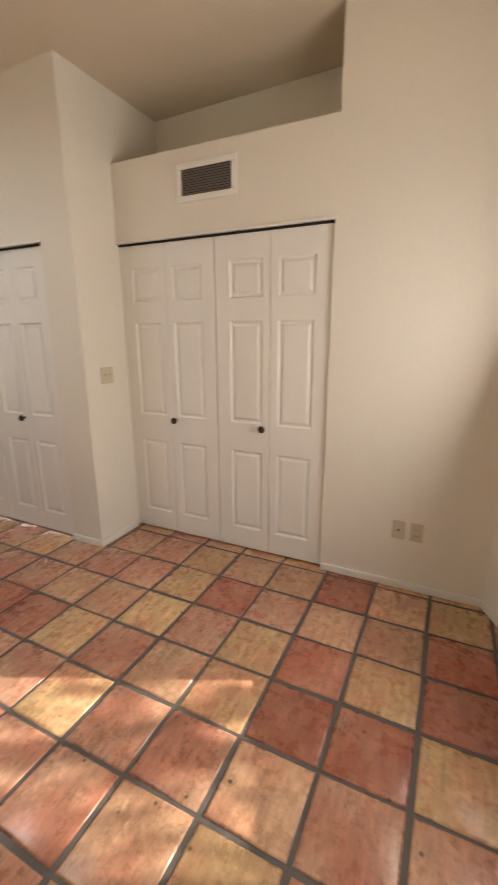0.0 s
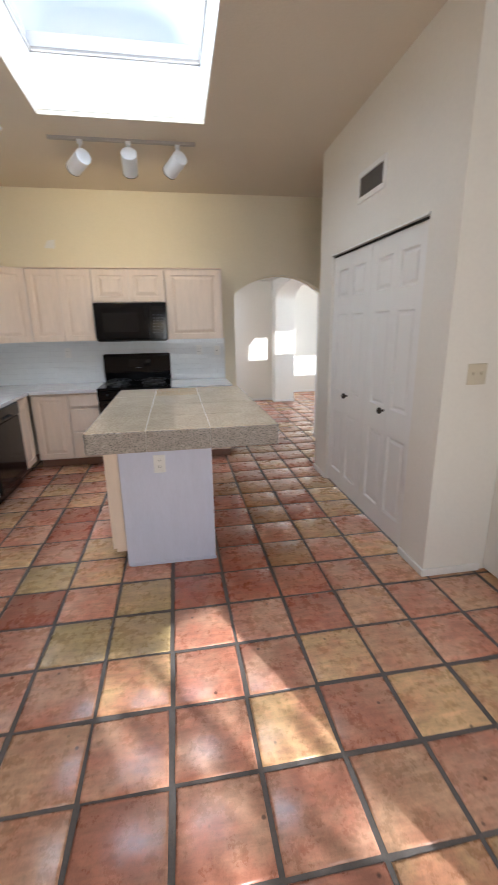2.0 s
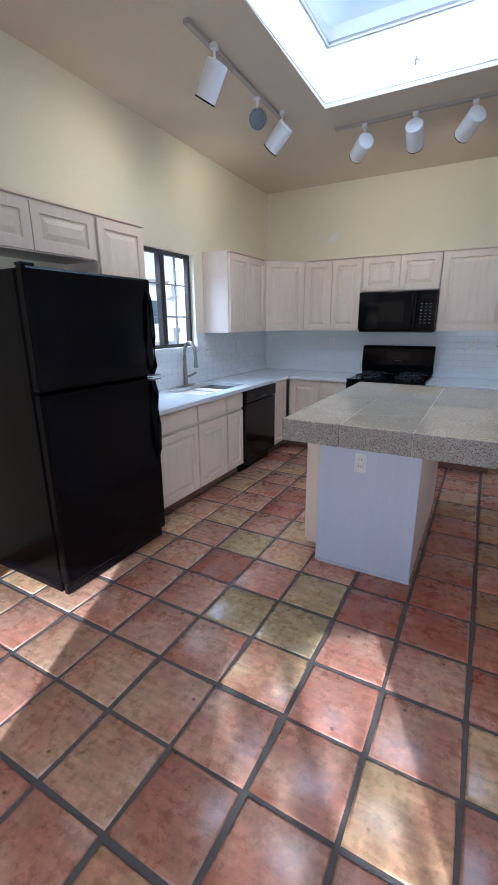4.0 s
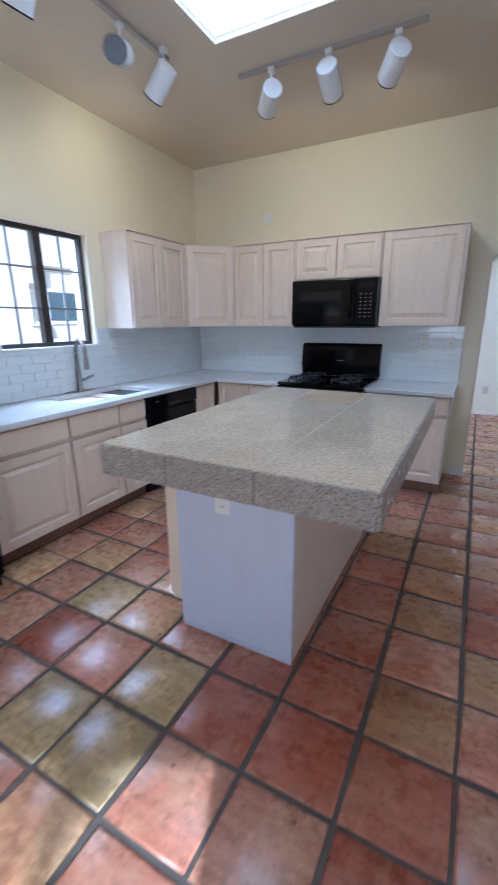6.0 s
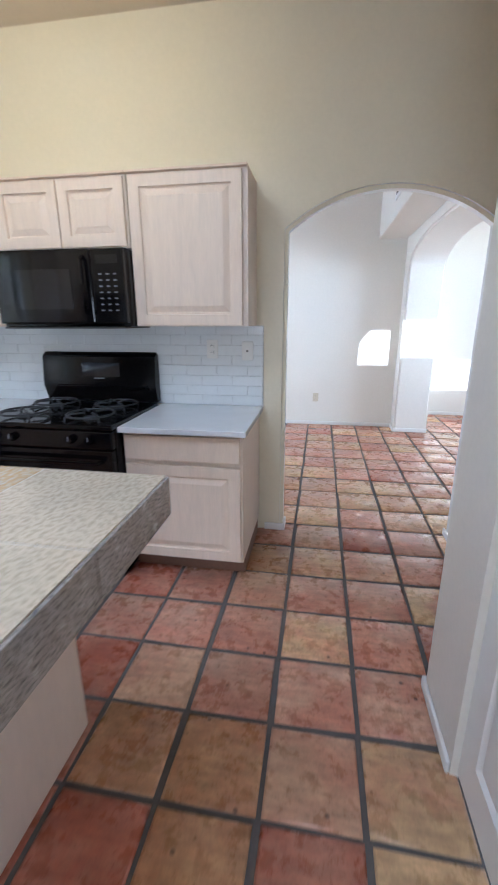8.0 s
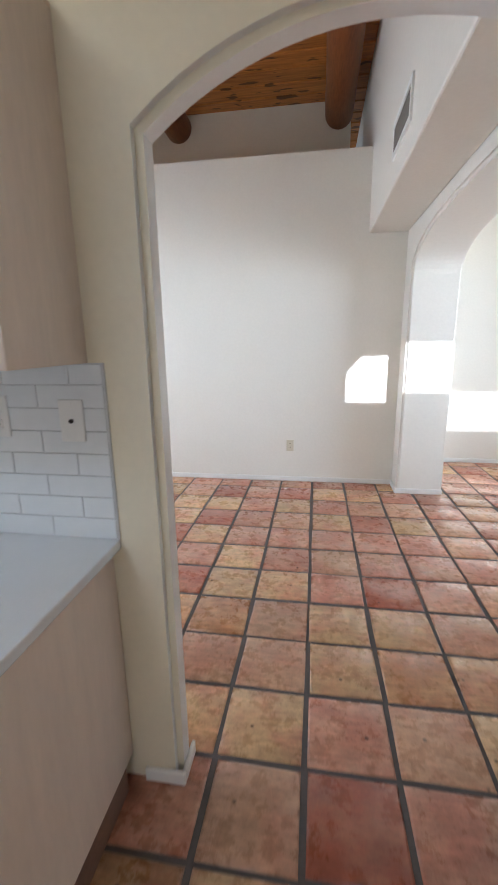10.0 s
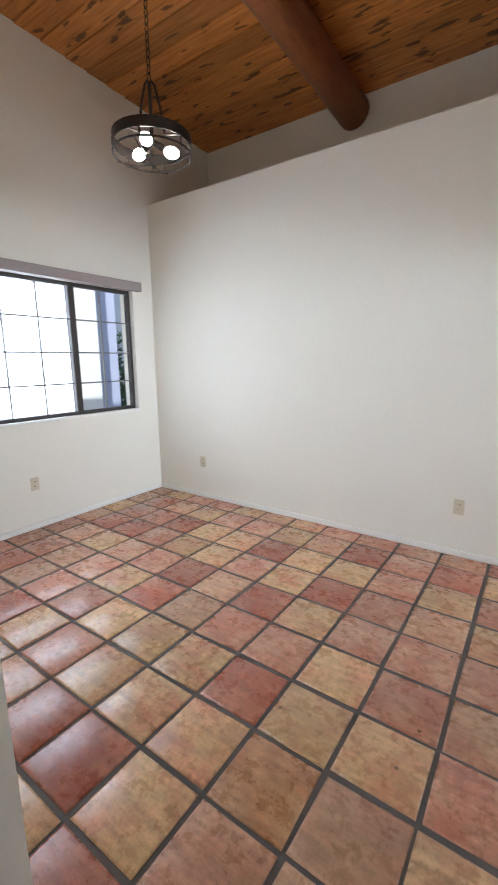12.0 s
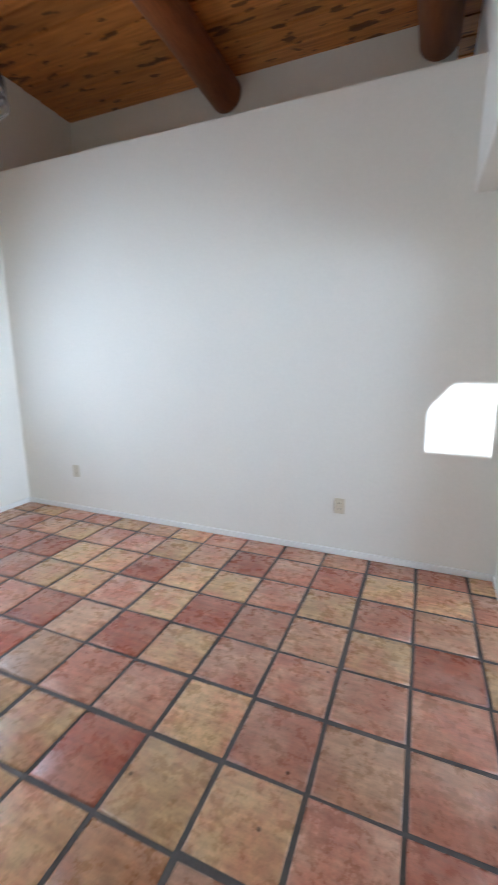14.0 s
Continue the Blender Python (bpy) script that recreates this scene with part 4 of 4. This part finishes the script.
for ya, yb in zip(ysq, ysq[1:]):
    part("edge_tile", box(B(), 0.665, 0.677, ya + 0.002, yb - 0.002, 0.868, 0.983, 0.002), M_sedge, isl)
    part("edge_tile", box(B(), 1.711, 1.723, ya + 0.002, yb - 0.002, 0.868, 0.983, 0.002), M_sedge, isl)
outlet(at(1.03, 2.91, 0.70), "outlet", "white outlet on the island end panel", M_wplast)

# ---- lights ----
def track(p, q, heads, label):
    c = (Vector(p) + Vector(q)) / 2
    ob = thing("track_light", c.x, c.y, c.z, label, "track light", "ceiling track lights")
    d = (Vector(q) - Vector(p)).normalized()
    side = Vector((-d.y, d.x, 0)) * 0.017
    up = Vector((0, 0, 0.011))
    bm = outline(B(), [Vector(p) - side - up, Vector(p) + side - up, Vector(p) + side + up, Vector(p) - side + up], Vector(q) - Vector(p))
    part("rail", bm, M_rail, ob, "slim grey rail")
    for place, way in heads:
        o, wv = Vector(place), Vector(way).normalized()
        a, b = o - wv * 0.095, o + wv * 0.095
        bm = cyl(B(), a, b, 0.063, 0.063, 32, False)
        cyl(bm, a - wv * 0.004, a, 0.058, 0.063, 32)
        hd = part("head", bm, M_white, ob, "white cylinder lamp head", smooth=True)
        part("rim", cyl(B(), b - wv * 0.002, b + wv * 0.006, 0.0645, 0.0645, 32, False), M_dark, hd)
        part("lens", cyl(B(), b - wv * 0.03, b - wv * 0.026, 0.059, 0.059, 24), M_lens, hd)
        topz = p[2] - 0.011
        joint = o - wv * 0.05
        part("stem", cyl(B(), joint, (joint.x, joint.y, topz), 0.009, seg=10), M_white, hd)
        part("adapter", box(B(), joint.x - 0.02, joint.x + 0.02, joint.y - 0.02, joint.y + 0.02, topz - 0.03, topz - 0.0005, 0.004), M_white, hd)


track((0.255, 4.49, kz(4.49) - 0.011), (1.44, 4.49, kz(4.49) - 0.011), (((0.473, 4.514, 2.846), (-0.6, 0.79, -0.22)), ((0.884, 4.513, 2.856), (-0.05, 0.9, -0.43)), ((1.264, 4.529, 2.863), (-0.5, 0.8, -0.34))), "white three-head ceiling track light facing the range")
track((-0.06, 2.88, kz(2.9) - 0.014), (-0.06, 4.12, kz(4.1) - 0.011), (((-0.05, 3.10, 2.85), (-0.55, 0.05, -0.85)), ((-0.05, 3.68, 2.86), (0.45, -0.8, -0.35)), ((-0.05, 4.03, 2.86), (-0.75, 0.1, -0.65))), "white three-head ceiling track light facing the sink")
spot("track_spot", (-0.25, 3.1, 2.70), (-1.05, 3.0, 2.2), 9)
spot("track_spot", (-0.25, 4.1, 2.76), (-1.05, 4.4, 2.4), 8)
spot("track_spot", (0.45, 4.65, 2.74), (0.2, 5.77, 2.3), 6)
spot("track_spot", (1.2, 4.65, 2.74), (1.0, 5.77, 2.4), 6)

# pendant
px, py = 0.655, 7.40
pd = thing("pendant_lamp", px, py, 2.47, "dark metal ring pendant with wire cage and three lit bulbs", "pendant lamp")
part("canopy", cyl(B(), (px, py, 3.93), (px, py, 3.975), 0.06, 0.06), M_bronze, pd, smooth=True)
z, k = 2.885, 0
while z < 3.93:
    bm = B()
    pts = []
    for q in range(13):
        a = 2 * math.pi * q / 12
        u, v = 0.010 * math.cos(a), 0.022 * math.sin(a)
        pts.append((px + (u if k % 2 else 0), py + (0 if k % 2 else u), z + 0.02 + v))
    part("chain_link", tube(bm, pts, 0.0032, 6), M_bronze, pd)
    z += 0.036
    k += 1
RZ, RR = 2.61, 0.208
bm = B()
n = 48
prof = [(RR, RZ - 0.03), (RR, RZ + 0.02), (RR - 0.008, RZ + 0.02), (RR - 0.008, RZ - 0.03)]
rg = [[bm.verts.new((px + r * math.cos(2 * math.pi * i / n), py + r * math.sin(2 * math.pi * i / n), zz)) for r, zz in prof] for i in range(n)]
for i in range(n):
    for j in range(4):
        bm.faces.new((rg[i][j], rg[(i + 1) % n][j], rg[(i + 1) % n][(j + 1) % 4], rg[i][(j + 1) % 4]))
part("ring", bm, M_bronze, pd, "dark bronze ring band", smooth=True)
for i in range(3):
    a = radians(20 + 120 * i)
    c, s = math.cos(a), math.sin(a)
    part("hanger", tube(B(), [(px + 0.012 * c, py + 0.012 * s, 2.885), (px + 0.03 * c, py + 0.03 * s, 2.86), (px + 0.055 * c, py + 0.055 * s, 2.76), (px + 0.075 * c, py + 0.075 * s, RZ + 0.02), (px + (RR - 0.008) * c, py + (RR - 0.008) * s, RZ + 0.005)], 0.007, 8), M_bronze, pd, smooth=True)
part("stem", cyl(B(), (px, py, 2.88), (px, py, 2.59), 0.010, seg=12), M_bronze, pd, smooth=True)
part("cage_ring", tube(B(), [(px + RR * math.cos(2 * math.pi * i / 40), py + RR * math.sin(2 * math.pi * i / 40), 2.54) for i in range(41)], 0.005, 6), M_bronze, pd, smooth=True)
for i in range(6):
    a = 2 * math.pi * i / 6
    c, s = math.cos(a), math.sin(a)
    part("cage_wire", tube(B(), [(px + RR * c, py + RR * s, RZ - 0.02), (px + RR * c, py + RR * s, 2.53)], 0.004, 6), M_bronze, pd)
for i in range(2):
    a = math.pi / 2 * i + 0.4
    c, s = math.cos(a), math.sin(a)
    part("cage_wire", tube(B(), [(px + RR * c, py + RR * s, 2.53), (px + 0.12 * c, py + 0.12 * s, 2.50), (px, py, 2.492), (px - 0.12 * c, py - 0.12 * s, 2.50), (px - RR * c, py - RR * s, 2.53)], 0.004, 6), M_bronze, pd)
part("finial", cyl(B(), (px, py, 2.493), (px, py, 2.465), 0.009, 0.004, 10), M_bronze, pd)
for i in range(3):
    a = radians(-60 + 120 * i)
    c, s = math.cos(a), math.sin(a)
    sk_ = part("socket", cyl(B(), (px, py, 2.605), (px + 0.06 * c, py + 0.06 * s, 2.585), 0.016, 0.018, 14), M_bronze, pd, smooth=True)
    bm = B()
    bmesh.ops.create_uvsphere(bm, u_segments=18, v_segments=12, radius=0.03, matrix=Matrix.Translation((px + 0.105 * c, py + 0.105 * s, 2.57)) @ Matrix.Rotation(a, 4, "Z") @ Matrix.Diagonal((1.4, 1, 1, 1)))
    part("bulb", bm, M_bulb, sk_, "lit clear bulb", smooth=True)

# ---- outside ----
nb = thing("neighbour_house", -4.3, 6, -0.2, "white stucco neighbour house in bright sun", "house")
part("wall", box(B(), -6.4, -4.4, -3, 10.6, -0.2, 5.2), M_stucco, nb)
# wall section that looks shaded through its mauve colour alone
part("shaded_bay", box(B(), -6.4, -4.55, 10.6, 11.13, -0.2, 5.2), M_mauve, nb)
part("wing", box(B(), -7.8, -6.4, 10.7, 19.0, -0.2, 5.2), M_stucco, nb)
for a in ((6.27, 7.75, 1.40, 1.97), (9.4, 9.85, 1.3, 2.2)):
    wd = part("window", box(B(), -4.42, -4.37, *a, 0.004), M_trim, nb)
    part("pane", box(B(), -4.375, -4.365, a[0] + 0.06, a[1] - 0.06, a[2] + 0.06, a[3] - 0.06), M_blue, wd)
for y0, y1, z0, z1 in ((5.95, 8.15, 1.1, 2.3), (4.0, 5.4, 2.15, 3.8)):
    bm = box(B(), -4.40, -4.30, y0, y1, z0, z1)
    bmesh.ops.bevel(bm, geom=[e for e in bm.edges if abs(e.verts[0].co.x - e.verts[1].co.x) > 0.05], offset=0.28, segments=6, affect="EDGES")
    face = [f for f in bm.faces if f.normal.x > 0.9]
    r = bmesh.ops.inset_region(bm, faces=face, thickness=0.11)
    for f in face:
        for v in f.verts:
            v.co.x = -4.395
    part("surround", bm, M_stucco, nb, "rounded raised stucco window surround")
part("roof", box(B(), -6.5, -4.3, -3.1, 10.7, 5.2, 5.4), M_stucco, nb)

shrub = thing("shrub", -5.3, 11.9, -0.2, "leafy green shrub beside the neighbour house", "shrub")
srnd = random.Random(3)
bm, lv = B(), B()
for k in range(26):
    top = Vector((-5.3 + srnd.gauss(0, 0.35), 11.9 + srnd.gauss(0, 0.35), srnd.uniform(1.3, 2.3)))
    root = Vector((-5.3 + srnd.gauss(0, 0.08), 11.9 + srnd.gauss(0, 0.08), -0.2))
    cyl(bm, root, top, 0.018, 0.006, 6, False)
    for q in range(45):
        p = root.lerp(top, srnd.uniform(0.35, 1.05)) + Vector((srnd.gauss(0, 0.1), srnd.gauss(0, 0.1), srnd.gauss(0, 0.07)))
        turn = Euler((srnd.uniform(0, 6), srnd.uniform(0, 6), srnd.uniform(0, 6))).to_matrix()
        lv.faces.new([lv.verts.new(p + turn @ Vector(c)) for c in ((0, -0.06, 0), (0.025, 0, 0.006), (0, 0.06, 0), (-0.025, 0, 0.006))])
part("stems", bm, M_bark, shrub)
part("leaves", lv, M_leaf, shrub)

tree = thing("tree", 4.25, -5.0, -0.2, "sparse olive tree outside the nook windows", "tree")
bm, leaves = B(), []
rnd = random.Random(5)


def limb(p, d, length, r, level):
    pts = [p]
    for k in range(4):
        d = (d + Vector((rnd.uniform(-0.25, 0.25), rnd.uniform(-0.25, 0.25), rnd.uniform(-0.08, 0.16)))).normalized()
        pts.append(pts[-1] + d * length / 4)
    for k in range(4):
        cyl(bm, pts[k], pts[k + 1], r * (1 - 0.15 * k), r * (1 - 0.15 * (k + 1)), 7, False)
    if level == 0:
        for k in range(42):
            leaves.append(pts[rnd.randint(1, 4)] + Vector((rnd.gauss(0, 0.13), rnd.gauss(0, 0.13), rnd.gauss(0, 0.11))))
        return
    for k in range(4):
        q = pts[rnd.randint(2, 4)]
        limb(q, (d + Vector((rnd.uniform(-1, 1), rnd.uniform(-1, 1), rnd.uniform(-0.3, 0.7)))).normalized(), length * 0.66, r * 0.55, level - 1)


limb(Vector((4.25, -5.0, -0.2)), Vector((-0.02, 0.05, 1)), 2.6, 0.11, 3)
part("trunk", bm, M_bark, tree)
bm = B()
for p in leaves:
    q = Euler((rnd.uniform(0, 6), rnd.uniform(0, 6), rnd.uniform(0, 6))).to_matrix()
    bm.faces.new([bm.verts.new(p + q @ Vector(c)) for c in ((0, -0.065, 0), (0.024, 0, 0.004), (0, 0.065, 0), (-0.024, 0, 0.004))])
part("crown", bm, M_leaf, tree)

# ---- pieces ----
def brick_mesh(name, w, h, t, material, bev=0.002):
    bm = box(B(), -w / 2, w / 2, -t, 0, -h / 2, h / 2)
    top = [f for f in bm.faces if f.normal.y < -0.5]
    r = bmesh.ops.inset_region(bm, faces=top, thickness=bev, depth=0)
    for f in bm.faces:
        if f.normal.y < -0.5 and f not in r["faces"]:
            for v in f.verts:
                v.co.y -= bev * 0.6
    bmesh.ops.recalc_face_normals(bm, faces=bm.faces[:])
    me = bpy.data.meshes.new(name)
    bm.to_mesh(me)
    bm.free()
    me.materials.append(material)
    return me


def lay_splash(host, m, length, z0, z1):
    """Running-bond wall tiles on a bed facing local -y."""
    th, tw, g = 0.0635, 0.20, 0.0025
    meshes = {}
    j, z = 0, z0
    while z < z1 - 0.012:
        hh = min(th, z1 - z)
        x = -(tw / 2 if j % 2 else 0.0)
        while x < length - 0.005:
            a, b = max(x, 0), min(x + tw, length)
            if b - a > 0.012:
                key = (round(b - a, 3), round(hh, 3))
                if key not in meshes:
                    meshes[key] = brick_mesh("wall_tile", b - a - g, hh - g, 0.003, M_splash)
                o = new("wall_tile", meshes[key])
                o.parent = host
                o.matrix_basis = m @ at((a + b) / 2, 0, z + hh / 2)
            x += tw
        z += th
        j += 1


splashes = [o for o in scene.objects if o.name.startswith("backsplash")]
lay_splash(splashes[0], at(-1.015, 5.7635, 0), 2.797, 0.878, 1.376)
lay_splash(splashes[1], at(-1.0185, 2.752, 0, 90), 3.0, 0.878, 1.230)
lay_splash(splashes[2], at(-1.0185, 4.202, 0, 90), 1.55, 1.2335, 1.376)


def tile_points(w, d, rim, rnd):
    """A hand-made clay tile: softly domed top, worn rim, uneven edges."""
    j = lambda: rnd.uniform(-0.003, 0.003)
    base = [(-w / 2 + j(), -d / 2 + j()), (w / 2 + j(), -d / 2 + j()), (w / 2 + j(), d / 2 + j()), (-w / 2 + j(), d / 2 + j())]
    low = [(x, y, -0.009) for x, y in base]
    mid = [(x, y, -0.0045) for x, y in base]
    s = 1 - rim / w * 2
    top = [(x * s, y * s, 0.0 + rnd.uniform(-0.0012, 0.0008)) for x, y in base]
    v = low + mid + top + [(0, 0, 0.0008)]
    f = []
    for k in range(4):
        n = (k + 1) % 4
        f += [(k, n, 4 + n, 4 + k), (4 + k, 4 + n, 8 + n, 8 + k), (8 + k, 8 + n, 12)]
    return v, f


# clay of the tiles, row by row from the nook to the dining room, columns from the sink side
CLAY = {
    -4: "......trrtr.", -3: ".....tpoopt.", -2: "...tppptprt.", -1: "..ttppopooo.",
    0: "..ppoppotpp.", 1: ".ppvvpprtpt.", 2: ".trpvrrrpt..", 3: "opvoprrbpo..", 4: "toporrrpop..",
    5: "pprpprrbro..", 6: "oprpprrbro..", 7: "tpoprrbbto..", 8: "poprrrtpppo.", 9: "rpoptpppop..", 10: "porpprptpp..",
    14: ".....rot....", 15: "tropooobto..", 16: "tppoooroop..", 17: "tportppopt..", 18: "otprtroppp..",
    19: "rpooporpto..", 20: "prooroopop..", 21: "toppotrpro..",
}
trnd = random.Random(11)
SIZE = PITCH - 0.019
kinds = {}
for clay, material in M_clay.items():
    kinds[clay] = []
    for k in range(4):
        v, f = tile_points(SIZE, SIZE, 0.010, trnd)
        me = bpy.data.meshes.new("floor_tile")
        me.from_pydata(v, [], f)
        me.materials.append(material)
        for p in me.polygons:
            p.use_smooth = True
        kinds[clay].append(me)


def clay_of(i, j):
    row = CLAY.get(j, "")
    c = row[i + 4] if 0 <= i + 4 < len(row) else "."
    return c if c in M_clay else trnd.choice("rpppttoob")


def walls_clip(x, y):
    """Whether a cell lies on open floor."""
    if 3.2 < x < 3.7 and -0.4 < y < 4.5 or 2.9 < x < 4.4 and 2.6 < y < 4.5 or x > 3.8 and y < 5.9 or x > 3.6 and y < 4.5:
        return False
    return -1.2 < x < 8.0 and -1.5 < y < 9.95


cells = [(i, j) for i in range(-6, 23) for j in range(-11, 27) if walls_clip(TX + PITCH * (i + 0.5), TY + PITCH * (j + 0.5))]
near = {c for c in cells if -4 <= c[0] <= 7 and (-4 <= c[1] <= 10 or 14 <= c[1] <= 21)}
rest = {c: ([], []) for c in M_clay}
for i, j in cells:
    x, y = TX + PITCH * (i + 0.5) + trnd.uniform(-0.003, 0.003), TY + PITCH * (j + 0.5) + trnd.uniform(-0.003, 0.003)
    clay = clay_of(i, j)
    if (i, j) in near:
        o = new("floor_tile", trnd.choice(kinds[clay]))
        o.parent = floor
        o.matrix_basis = Matrix.Translation((x, y, 0)) @ Euler((radians(trnd.uniform(-0.25, 0.25)), radians(trnd.uniform(-0.25, 0.25)), trnd.randint(0, 3) * math.pi / 2 + radians(trnd.uniform(-0.5, 0.5)))).to_matrix().to_4x4()
    else:
        v, f = tile_points(SIZE, SIZE, 0.010, trnd)
        allv, allf = rest[clay]
        n = len(allv)
        allv += [(a + x, b + y, c) for a, b, c in v]
        allf += [tuple(q + n for q in g) for g in f]
for clay, (allv, allf) in rest.items():
    me = bpy.data.meshes.new("floor_tiles")
    me.from_pydata(allv, [], allf)
    me.materials.append(M_clay[clay])
    for p in me.polygons:
        p.use_smooth = True
    ob = new("floor_tiles", me)
    ob.parent = floor
    tagged(ob, kind="stuff")
